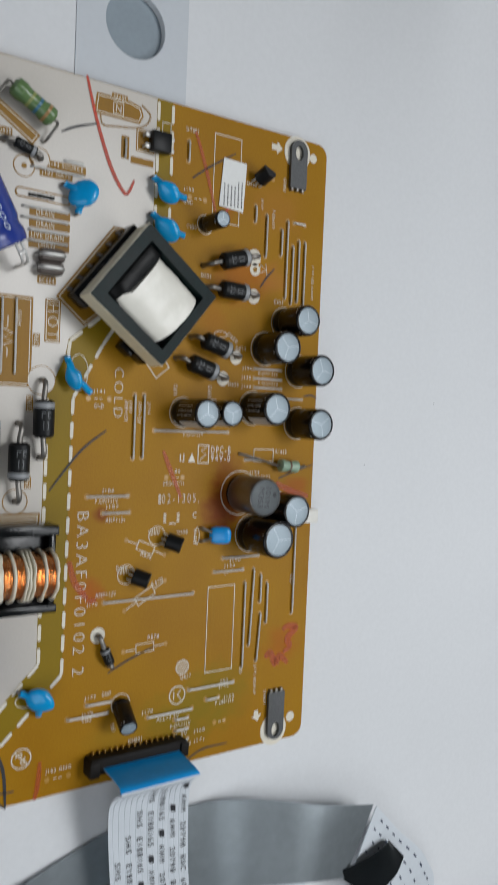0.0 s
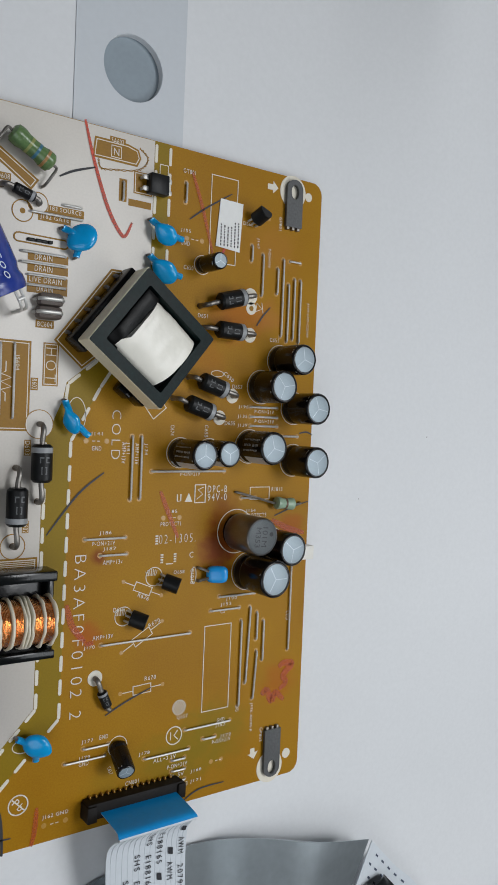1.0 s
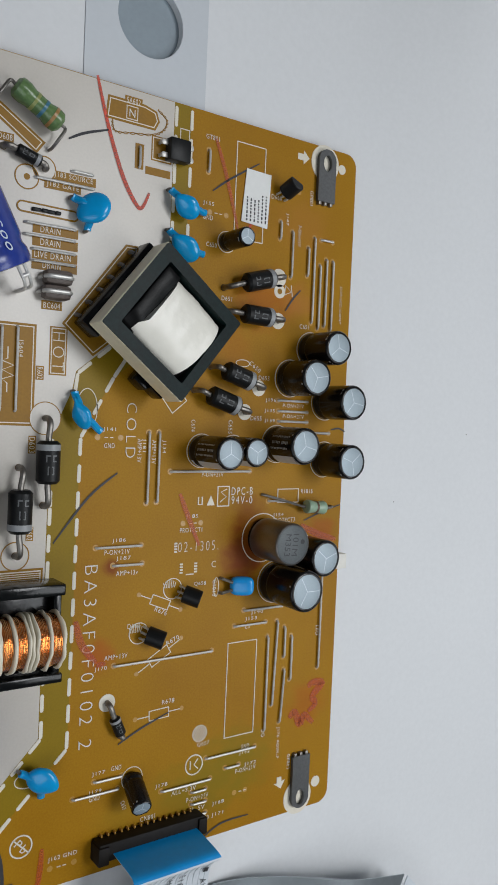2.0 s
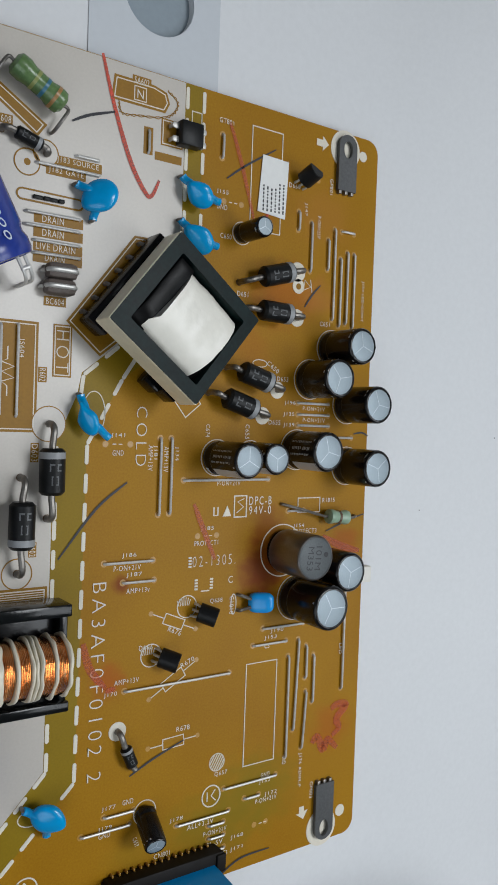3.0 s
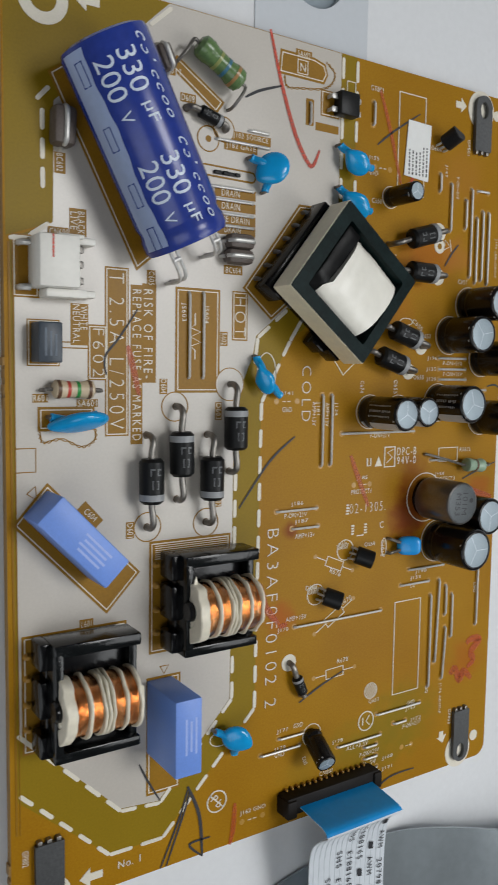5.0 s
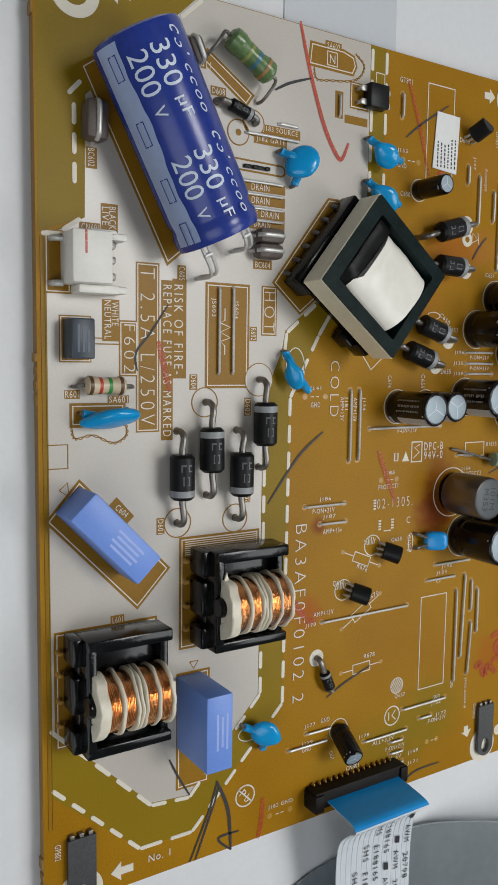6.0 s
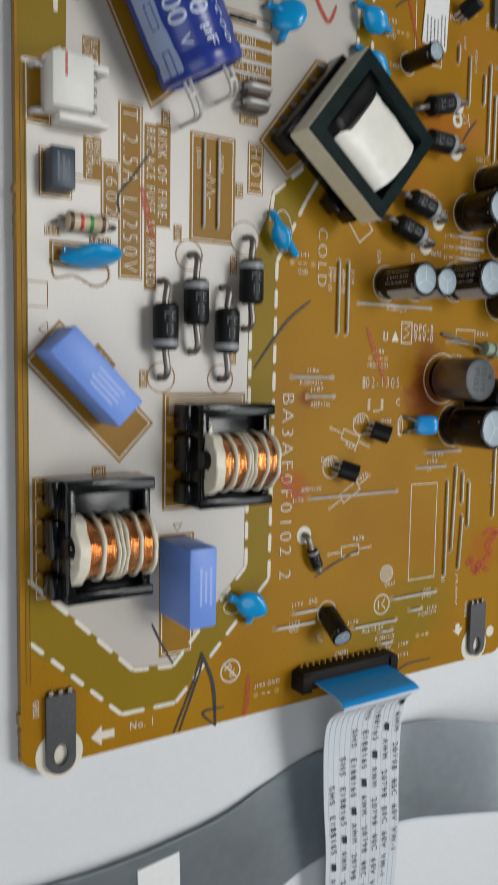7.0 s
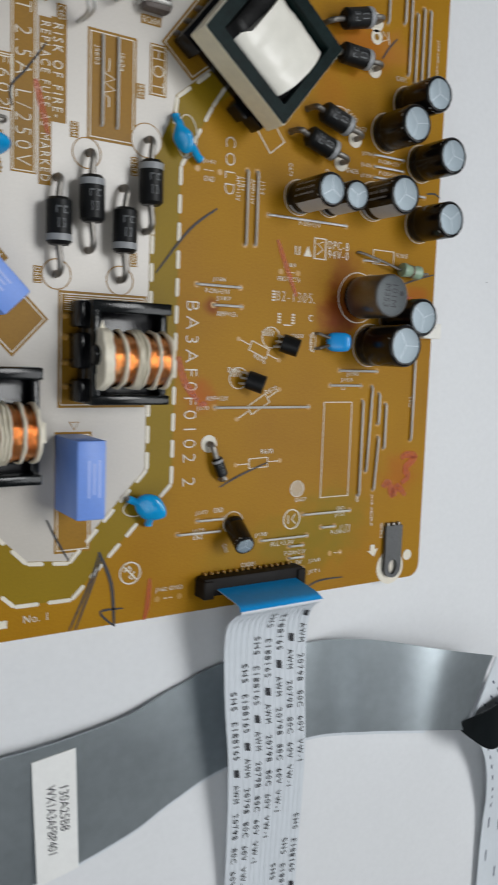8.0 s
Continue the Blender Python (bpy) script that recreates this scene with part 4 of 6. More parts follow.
def can(name, x, y, r, h, label, top=None, stripe=None, group="standing electrolytic capacitors", turn=0.0):
    t = thing(name, x, y, 0, label, "capacitor", group)
    q = Vector((top[0] - x, top[1] - y, top[2])) if top else Vector((0, 0, h))
    h = q.length
    q.normalize()
    m = upright_frame(q)
    bm = bmesh.new()
    lathe(bm, [(r * 0.72, 0.0), (r * 0.96, 0.10), (r, 0.4), (r, h * 0.12), (r * 0.985, h * 0.15), (r * 0.93, h * 0.19), (r * 0.93, h * 0.205), (r * 0.985, h * 0.245), (r, h * 0.28), (r, h - 0.55), (r * 0.985, h - 0.28), (r * 0.94, h - 0.08), (r * 0.875, h), (r * 0.83, h - 0.01), (r * 0.815, h - 0.12)], (0, 0, 0), q, 44)
    inv = m.inverted()
    for v in bm.verts:  # the sleeve's shrunk, slightly puckered lip
        w = inv @ v.co
        if w.z > h - 0.2:
            a = math.atan2(w.y, w.x)
            v.co += q * (0.025 * math.sin(11 * a + x) + 0.02 * math.sin(5 * a + y))
    sleeve = part("sleeve", bm, "sleeve_black", t, "glossy black shrink sleeve")
    rnd = random.Random(int(x * 10 + y))
    # small pale printing on the shrunk lip
    for k in range(7):
        a = rnd.uniform(0, 360)
        bm = bmesh.new()
        wrapped(bm, m, r + 0.012, a, a + rnd.uniform(3, 9), h - 0.75, h - rnd.uniform(0.45, 0.6), 2)
        part("marking", bm, "sleeve_grey", sleeve)
    bm = bmesh.new()
    lathe(bm, [(r * 0.88, h - 0.3), (r * 0.845, h - 0.14), (r * 0.79, h - 0.07), (r * 0.3, h - 0.04), (0, h - 0.05)], (0, 0, 0), q, 44)
    top_disc = part("top", bm, "aluminium", t, "bare aluminium top with a three-armed vent score")
    for k in range(3):
        a = radians(turn + 90 + 120 * k)
        bm = bmesh.new()
        c, s = math.cos(a), math.sin(a)
        poly = [(-s * 0.05, c * 0.05), (c * r * 0.74 - s * 0.05, s * r * 0.74 + c * 0.05), (c * r * 0.74 + s * 0.05, s * r * 0.74 - c * 0.05), (s * 0.05, -c * 0.05)]
        prism(bm, poly, h - 0.1, h - 0.022)
        bmesh.ops.transform(bm, matrix=m, verts=bm.verts[:])
        part("vent_score", bm, "score_bright", top_disc)
    if stripe is not None:
        bm = bmesh.new()
        wrapped(bm, m, r + 0.02, stripe - 33, stripe + 33, 0.5, h * 0.12, 12)
        wrapped(bm, m, r + 0.02, stripe - 33, stripe + 33, h * 0.28, h - 0.55, 12)
        wrapped(bm, m, r * 0.99 + 0.02, stripe - 33, stripe + 33, h - 0.54, h - 0.3, 12)
        part("stripe", bm, "sleeve_grey", sleeve, "pale grey polarity stripe")
        # rows of small unreadable printing, as bars
        for off, size, low, high in ((-58, 7, 0.30, 0.84), (-76, 10, 0.34, 0.60), (-76, 10, 0.66, 0.86), (-96, 7, 0.30, 0.84)):
            d = h * low
            while d < h * high:
                w = rnd.uniform(0.16, 0.34)
                bm = bmesh.new()
                wrapped(bm, m, r + 0.02, stripe + off - size / 2, stripe + off + size / 2 * rnd.uniform(0.3, 1), d, d + w, 2)
                part("marking", bm, "sleeve_ink", sleeve)
                d += w + rnd.uniform(0.12, 0.26)
    bm = bmesh.new()
    ring_plate(bm, circle(0, 0, r + 0.25, 40), circle(0, 0, r + 0.1, 40), 0.01, Z2)
    part("printed_ring", bm, "print_white", t)
    return t


CAP = "black electrolytic capacitor with silver top standing on the board"
STRIPED = "black electrolytic capacitor with silver top and grey stripe"
can("electrolytic_capacitor", 115.0, 119.5, 3.2, 8.6, CAP, turn=10)
can("electrolytic_capacitor", 110.2, 113.6, 3.4, 8.4, CAP, turn=40)
can("electrolytic_capacitor", 119.4, 109.4, 3.35, 8.6, CAP, turn=20)
can("electrolytic_capacitor", 119.7, 98.0, 3.35, 8.6, CAP, turn=70)
can("electrolytic_capacitor", 107.7, 100.9, 3.4, 9.0, STRIPED, stripe=-112, turn=15)
can("electrolytic_capacitor", 90.8, 99.4, 2.85, 9.7, STRIPED, stripe=-112, turn=0)
can("electrolytic_capacitor", 97.6, 99.6, 2.6, 8.0, STRIPED, stripe=-112, turn=60)
can("electrolytic_capacitor", 108.6, 74.3, 3.85, 10.2, "large black electrolytic capacitor with silver top on the board", turn=30)
can("electrolytic_capacitor", 114.5, 79.7, 3.5, 8.2, "black electrolytic capacitor standing behind the drum inductor", turn=50)
can("electrolytic_capacitor", 94.3, 137.2, 1.7, 6.8, "small black electrolytic capacitor with silver top on the board", turn=0)
can("electrolytic_capacitor", 79.4, 42.4, 1.8, 6, "small black electrolytic capacitor leaning over on its leads", top=(78.7, 39.4, 5.4), turn=0)

# drum inductor
t = thing("drum_inductor", 105.4, 83.0, 0, "grey drum inductor in a metallic sleeve standing on the board", "inductor")
bm = bmesh.new()
lathe(bm, [(3.1, 0), (3.55, 0.1), (3.55, 0.9), (3.3, 1.0)], (0, 0, 0), (0, 0, 1), 40)
base = part("base", bm, "plastic_black", t)
for k in range(12):
    bm = bmesh.new()
    a = radians(30 * k)
    box(bm, 3.4 * math.cos(a) - .3, 3.4 * math.sin(a) - .3, 0.8, 3.4 * math.cos(a) + .3, 3.4 * math.sin(a) + .3, 1.5, 0.1)
    part("base_tooth", bm, "plastic_black", base)
bm = bmesh.new()
lathe(bm, [(3.5, 1.0), (3.88, 1.1), (3.88, 8.9), (3.75, 9.15), (3.55, 9.25), (3.4, 9.0)], (0, 0, 0), (0, 0, 1), 48)
part("sleeve", bm, "ferrite_grey", t)
bm = bmesh.new()
lathe(bm, [(3.65, 8.6), (3.6, 9.18), (3.3, 9.3), (0, 9.3)], (0, 0, 0), (0, 0, 1), 48)
top_disc = part("top", bm, "ferrite_top", t)
for words, dx in (("101M", 0.5), ("M353", -1.2)):
    bm = text_mesh(words, 4.0, 1.3)
    bmesh.ops.transform(bm, matrix=Matrix.Translation((dx, 0, 9.33)) @ Matrix.Rotation(radians(-95), 4, "Z"), verts=bm.verts[:])
    part("lettering", bm, "ink_black", top_disc)
bm = bmesh.new()
prism(bm, circle(2.2, 0.5, 0.45, 20), 9.3, 9.34)
part("dot", bm, "ink_black", top_disc)
bm = bmesh.new()
ring_plate(bm, circle(-0.2, 0, 4.7, 40), circle(-0.2, 0, 4.52, 40), 0.01, Z2)
part("printed_ring", bm, "print_white", t)


# large blue capacitor, lying
BIGA, BIGB = Vector((37.5, 149.3, 0)), Vector((50.5, 124.4, 0))


def big_capacitor():
    A, B = BIGA, BIGB
    R = 6.15
    d = (B - A).normalized()
    L = (B - A).length
    t = thing("snap_in_capacitor", (A.x + B.x) / 2, (A.y + B.y) / 2, 0, "large blue electrolytic capacitor lying on its side on the board", "capacitor")
    mid = (A + B) / 2
    a, b = A - mid + Vector((0, 0, R + 0.1)), B - mid + Vector((0, 0, R + 0.1))
    bm = bmesh.new()
    lathe(bm, [(0, 0.1), (R * 0.8, 0.1), (R * 0.86, 0), (R * 0.97, 0.35), (R, 1.0), (R, L - 4.2), (R * 0.955, L - 3.4), (R * 0.955, L - 2.9), (R, L - 2.1), (R, L - 0.8), (R * 0.95, L - 0.1), (R * 0.86, L), (R * 0.8, L - 0.4), (0, L - 0.4)], a, b, 64)
    sleeve = part("sleeve", bm, "can_blue", t, "glossy dark blue printed sleeve")
    m = Matrix.Translation(a) @ Matrix((( d.x, d.y, 0, 0), (d.y, -d.x, 0, 0), (0, 0, -1, 0), (0, 0, 0, 1))).transposed().to_3x3().to_4x4()
    side = Vector((d.y, -d.x, 0))  # horizontal, towards -x

    def on(s, phi, lift=0.02):
        """A point of the sleeve: s along, phi degrees from straight up towards the side away from +x."""
        return a + d * s + (side * math.sin(radians(phi)) + Vector((0, 0, 1)) * math.cos(radians(phi))) * (R + lift)

    # pale stripe along the flank
    bm = bmesh.new()
    grid = []
    ns = 40
    for i in range(ns + 1):
        s = 0.9 + (L - 1.9) * i / ns
        wob = 2.0 * math.sin(i * 0.28) + 0.6 * math.sin(i * 1.1)
        dip = 0.2 * math.exp(-((s - (L - 3.15)) / 0.7) ** 2)
        grid.append([bm.verts.new(on(s, 56 + (0 if k else wob) + 36 * k / 8, 0.05 - dip)) for k in range(9)])
    for g, h in zip(grid, grid[1:]):
        for k in range(8):
            bm.faces.new((g[k], g[k + 1], h[k + 1], h[k]))
    part("stripe", bm, "can_pale", sleeve, "pale blue polarity stripe")
    def wrap_text(words, s0, length, phi0, height):
        bm = text_mesh(words, length, height)
        bmesh.ops.subdivide_edges(bm, edges=[e for e in bm.edges if e.calc_length() > 0.5], cuts=1)
        for v in bm.verts:
            v.co = on(s0 + length / 2 + v.co.x, phi0 - math.degrees(v.co.y / R), 0.03)
        part("lettering", bm, "can_ink", sleeve)

    for s0 in (1.8, 15.2):
        wrap_text("330", s0 + 1.0, 5.4, 8, 2.7)
        wrap_text("\u00b5F", s0 + 7.8, 2.6, 8, 1.9)
        wrap_text("200", s0 + 1.2, 5.4, 38, 2.7)
        wrap_text("V", s0 + 8.0, 1.4, 38, 1.6)
        # the maker's mark, as plain slanted bars and rings
        for k in range(7):
            bm = bmesh.new()
            u0, tall = s0 - 0.5 + 1.62 * k, 21.0 if k == 0 else 15.0
            if k == 2:
                bm.faces.new([bm.verts.new(on(u0 + o, -13 - f, 0.03)) for o, f in ((0.55, 13.0), (0.85, 13.0), (1.0, 18.0), (0.7, 18.0))])
            else:
                rows = []
                for i in range(20):
                    turn = 2 * math.pi * i / 20 * (0.80 if k in (0, 1, 3, 4) else 1.0) + (0.6 if k in (0, 3, 4) else 3.6)
                    row = []
                    for g in (1.0, 0.62):
                        f = tall / 2 + tall / 2 * math.sin(turn) * g
                        row.append(bm.verts.new(on(u0 + 0.6 + 0.62 * math.cos(turn) * g + 0.03 * f, -13 - f * 0.62, 0.03)))
                    rows.append(row)
                pairs = list(zip(rows, rows[1:])) + ([(rows[-1], rows[0])] if k in (5, 6) else [])
                for p, q in pairs:
                    bm.faces.new((p[0], q[0], q[1], p[1]))
            part("maker_mark", bm, "can_ink", sleeve)
    # outlined minus signs on the stripe
    for s1 in (2.2, 10.5, 18.0, 24.0):
        for f0, f1, o0, o1 in ((63, 64.5, 0, 3.2), (74, 75.5, 0, 3.2), (63, 75, 0, 0.14), (63, 75, 3.06, 3.2)):
            bm = bmesh.new()
            bm.faces.new([bm.verts.new(on(s1 + o, f, 0.08)) for o, f in ((o0, f0), (o1, f0), (o1, f1), (o0, f1))])
            part("minus_sign", bm, "can_blue", sleeve)
    # leads
    for off, reach in ((-2.2, 4.6), (5.0, 3.4)):
        sd = -side
        p = b + sd * off + Vector((0, 0, -1.0))
        for k in (-0.5, 0.5):
            bm = bmesh.new()
            q = p + sd * k
            tube(bm, smooth_path([q - d * 0.6, q + d * 1.0, q + d * (reach - 1.2), q + d * reach + Vector((0, 0, -1.2)), Vector((q.x + d.x * reach, q.y + d.y * reach, -0.4))], 4), 0.27, 8)
            part("lead", bm, "solder_tin", t)
        bm = bmesh.new()
        rod(bm, p - sd * 0.7 + d * 1.6, p + sd * 0.7 + d * 1.6, 0.35)
        part("crimp", bm, "solder_tin", t)
    return t


big_capacitor()


def transformer():
    t = thing("transformer", 78.8, 120.4, 0, "ferrite transformer with cream tape edge and white taped winding", "transformer", turn=-38.6)
    U, V = 9.2, 8.75
    bm = bmesh.new()
    box(bm, -U + 0.9, -V + 1.6, 0.6, U - 0.8, V - 0.4, 3.0, 0.3)
    box(bm, -U - 0.9, -V - 0.3, 0.6, -U + 2.8, V + 0.3, 4.4, 0.35)
    box(bm, U - 6.4, -V - 0.7, 0.4, U - 3.4, -V + 1.6, 3.4, 0.35)
    box(bm, U - 3.6, -V - 0.2, 1.0, U - 0.6, V - 0.2, 4.4, 0.35)
    bobbin = part("bobbin", bm, "plastic_black", t, "black plastic bobbin with pins")
    for k in range(6):
        for u in (-U - 1.2, U - 2.0):
            bm = bmesh.new()
            v = -V + 1.2 + 2.9 * k
            tube(bm, [(u, v, -0.5), (u, v, 0.8), (u + 0.5, v, 1.4)], 0.35)
            part("pin", bm, "dull_tin", bobbin)
    bm = bmesh.new()
    ring_plate(bm, rounded(-U, -V, U, V, 0.25, 2), rounded(-U + 2.2, -V + 2.15, U - 1.9, V - 2.15, 0.3, 2), 5.1, 9.9)
    part("core", bm, "core_green", t, "dark greenish ferrite core frame")
    bm = bmesh.new()
    ring_plate(bm, rounded(-U - 0.12, -V - 0.12, U + 0.12, V + 0.12, 0.3, 2), rounded(-U + 0.02, -V + 0.02, U - 0.02, V - 0.02, 0.3, 2), 5.15, 9.62)
    part("tape", bm, "tape_cream", t, "cream paper tape round the core")
    # winding under white tape, slightly crumpled
    bm = bmesh.new()
    nu, nv = 26, 40
    rows = []
    for i in range(nu + 1):
        bulge = 1 + 0.03 * math.sin(math.pi * i / nu)
        row = []
        for k in range(nv):
            a = 2 * math.pi * k / nv
            c, s = math.cos(a), math.sin(a)
            e = 0.62
            rv = 6.4 * abs(c) ** e * (1 if c > 0 else -1) * bulge
            rz = 4.1 * abs(s) ** e * (1 if s > 0 else -1) * bulge
            # the tape starts behind the flange and ends in a shallow arc
            u0 = -4.7 + 1.1 * min(1.0, max(0.0, (rv + 4.6) / 1.6))
            u1 = 7.1 - 0.022 * (rv - 1.5) ** 2
            u = u0 + (u1 - u0) * i / nu
            w = 0.14 * noise.noise(Vector((u * 0.45, rv * 0.35, rz * 0.35))) + 0.05 * noise.noise(Vector((u * 1.1, rv * 0.5, 3.0)))
            row.append(bm.verts.new((u, rv + w, 5.9 + rz + w * 1.3)))
        rows.append(row)
    for p, q in zip(rows, rows[1:]):
        for k in range(nv):
            bm.faces.new((p[k], p[(k + 1) % nv], q[(k + 1) % nv], q[k]))
    bm.faces.new(rows[0])
    bm.faces.new(rows[-1])
    part("winding", bm, "tape_white", t, "winding wrapped in glossy white tape")
    for u0, u1, zz in ((-6.7, -3.7, 9.6), (5.9, 7.3, 8.4)):
        bm = bmesh.new()
        box(bm, u0, -6.2, 2.5, u1, 6.2, zz, 0.3)
        bmesh.ops.subdivide_edges(bm, edges=[e for e in bm.edges if e.calc_length() > 5], cuts=14)
        for v in bm.verts:  # glue has left it lumpy
            v.co += Vector((0.1, 0.0, 0.12)) * noise.noise(v.co * 0.4)
            if v.co.y < -3.6 and v.co.z > 6:
                v.co.z -= 0.35 * (-3.6 - v.co.y) ** 1.3
        part("flange", bm, "glue_black", t)
    for p in ((-7.4, -3.2), (-7.6, 4.6)):
        bm = bmesh.new()
        box(bm, p[0] - .8, p[1] - .9, 4.4, p[0] + .6, p[1] + .9, 8.2, 0.3)
        part("spacer", bm, "plastic_black", t)
    return t


transformer()


def choke(cx, cy, label, notch=False, Y=7.7, wx=0.0):
    """A common mode choke: black core frame and a horizontal ribbed bobbin."""
    t = thing("common_mode_choke", cx, cy, 0, label, "choke", "mains chokes")
    X, wy = 7.0, -0.9
    bm = bmesh.new()
    box(bm, -X + 1.0, -Y + 0.6, 0.6, X - 0.5, Y - 0.4, 3.4, 0.3)
    part("base", bm, "plastic_black", t)
    # the core: a thin-walled frame standing round the bobbin, chipped and glossy
    for x0, y0, x1, y1, z1 in ((-X + 1.2, Y - 1.8, X, Y, 6.7), (-X + 1.2, -Y, X, -Y + 1.5, 6.4), (-X + 1.2, -Y + 1.2, -X + 2.5, Y - 1.2, 6.75), (X - 1.3, -Y + 1.2, X, Y - 1.2, 5.2)):
        bm = bmesh.new()
        box(bm, x0, y0, 1.6, x1, y1, z1, 0.28)
        part("core_bar", bm, "core_black", t)
    for y0, y1 in ((Y - 4.0, Y - 0.1), (-2.4, 2.9), (-Y + 0.3, -Y + 3.6)):
        bm = bmesh.new()
        box(bm, -X - 0.2, y0, 0.5, -X + 1.6, y1, 4.6, 0.4)
        part("block", bm, "plastic_black", t)
    zc = 5.6
    x0 = -X + 2.9 + wx
    bm = bmesh.new()
    rod(bm, (x0, wy, zc), (x0 + 11.2, wy, zc), 3.0, 32)
    spool = part("spool", bm, "nylon_white", t)
    plates = ((0.0, 1.6), (3.35, 3.85), (5.45, 5.85), (6.1, 6.5), (6.75, 7.15), (8.75, 9.2), (10.8, 11.3))
    for a, b in plates:
        bm = bmesh.new()
        e = 0.14
        R = 4.5 if a > 0 else 4.7
        lathe(bm, [(2.5, a), (R - e, a), (R, a + e), (R, b - e), (R - e, b), (2.5, b)], (x0, wy, zc), (x0 + 1, wy, zc), 48)
        for v in bm.verts:  # moulded by hand pressure, never quite flat or round
            n = noise.noise(Vector((a + cx, v.co.y * 0.5, v.co.z * 0.5)))
            v.co.x += (0.17 if a > 0 else 0.3) * n
            v.co.yz = (wy + (v.co.y - wy) * (1 + 0.06 * n), zc + (v.co.z - zc) * (1 + 0.06 * n))
        part("flange", bm, "nylon_white", spool, "cream nylon flange")
    for a, b in ((1.65, 3.3), (3.9, 5.4), (7.2, 8.7), (9.25, 10.75)):
        bm = bmesh.new()
        prof = [(2.5, a)]
        n = 7
        for k in range(n):
            d = (b - a) / n
            for q in range(4):
                tt = q / 4
                prof.append((3.92 + 0.2 * math.sin(math.pi * tt), a + d * (k + tt)))
        prof.append((2.5, b))
        lathe(bm, prof, (x0, wy, zc), (x0 + 1, wy, zc), 40)
        for v in bm.verts:
            k = 1 + 0.07 * noise.noise(Vector((v.co.x * 1.3 + cy, v.co.y * 0.45, v.co.z * 0.45)))
            v.co.y, v.co.z = wy + (v.co.y - wy) * k, zc + (v.co.z - zc) * k
        part("coil", bm, "copper", spool, "enamelled copper wire turns")
    bm = bmesh.new()
    rod(bm, (x0 - 0.9, wy + 0.6, zc + 1.6), (x0 + 0.3, wy + 0.6, zc + 1.6), 1.5, 16)
    part("knob", bm, "plastic_black", t)
    bm = bmesh.new()
    prism(bm, [(-X + 1.9, 1.2), (-X + 3.2, 1.4), (-X + 3.0, 3.0), (-X + 2.6, 4.8), (-X + 2.1, 3.4)] if notch else [(X - 0.4, -2.4), (X + 0.3, -2.2), (X + 0.2, 0.6), (X - 0.2, 0.8)], 6.85, 7.1)
    part("glue", bm, "nylon_white", t, "dried white glue")
    for y in (-5.2, -1.6, 2.2, 5.4):
        bm = bmesh.new()
        lathe(bm, [(0.6, 0), (0.35, 0.35), (0.28, 0.9), (0, 1.0)], (-X - 0.6, y, 0), (-X - 0.6, y, 1), 12)
        part("pin", bm, "pad_gold", t)
    return t


choke(36.3, 60.6, "black ferrite mains choke with copper windings on cream bobbin", False, 8.4, -1.3)
choke(56.3, 71.3, "black mains choke with copper windings and white glue drops", True, 7.7, -1.1)


def film_capacitor(cx, cy, L, W, H, turn, label, marks):
    t = thing("film_capacitor", cx, cy, 0, label, "capacitor", "blue film capacitors", turn=turn)
    bm = bmesh.new()
    box(bm, -L / 2, -W / 2, 0.05, L / 2, W / 2, H, 0.3)
    case = part("case", bm, "box_blue", t)
    for x, y, w, h, z in marks:
        bm = bmesh.new()
        box(bm, x - w / 2, y - h / 2, z - 0.05, x + w / 2, y + h / 2, z + 0.02)
        part("marking", bm, "box_ink", case)
    return t


film_capacitor(34.9, 82.7, 13.9, 5.0, 6.6, -46, "light blue boxed film capacitor on the white board area", [(1.8 + 0.0 * k, 1.1 - 0.75 * k, 5.2 - 0.8 * (k % 2), 0.35, 6.6) for k in range(4)])
film_capacitor(49.4, 53.0, 4.4, 11.6, 9.8, 0, "tall light blue boxed film capacitor beside a choke", [(1.2 - 0.8 * k, 0.2, 0.35, 5.5 - 0.9 * (k % 2), 9.8) for k in range(3)])


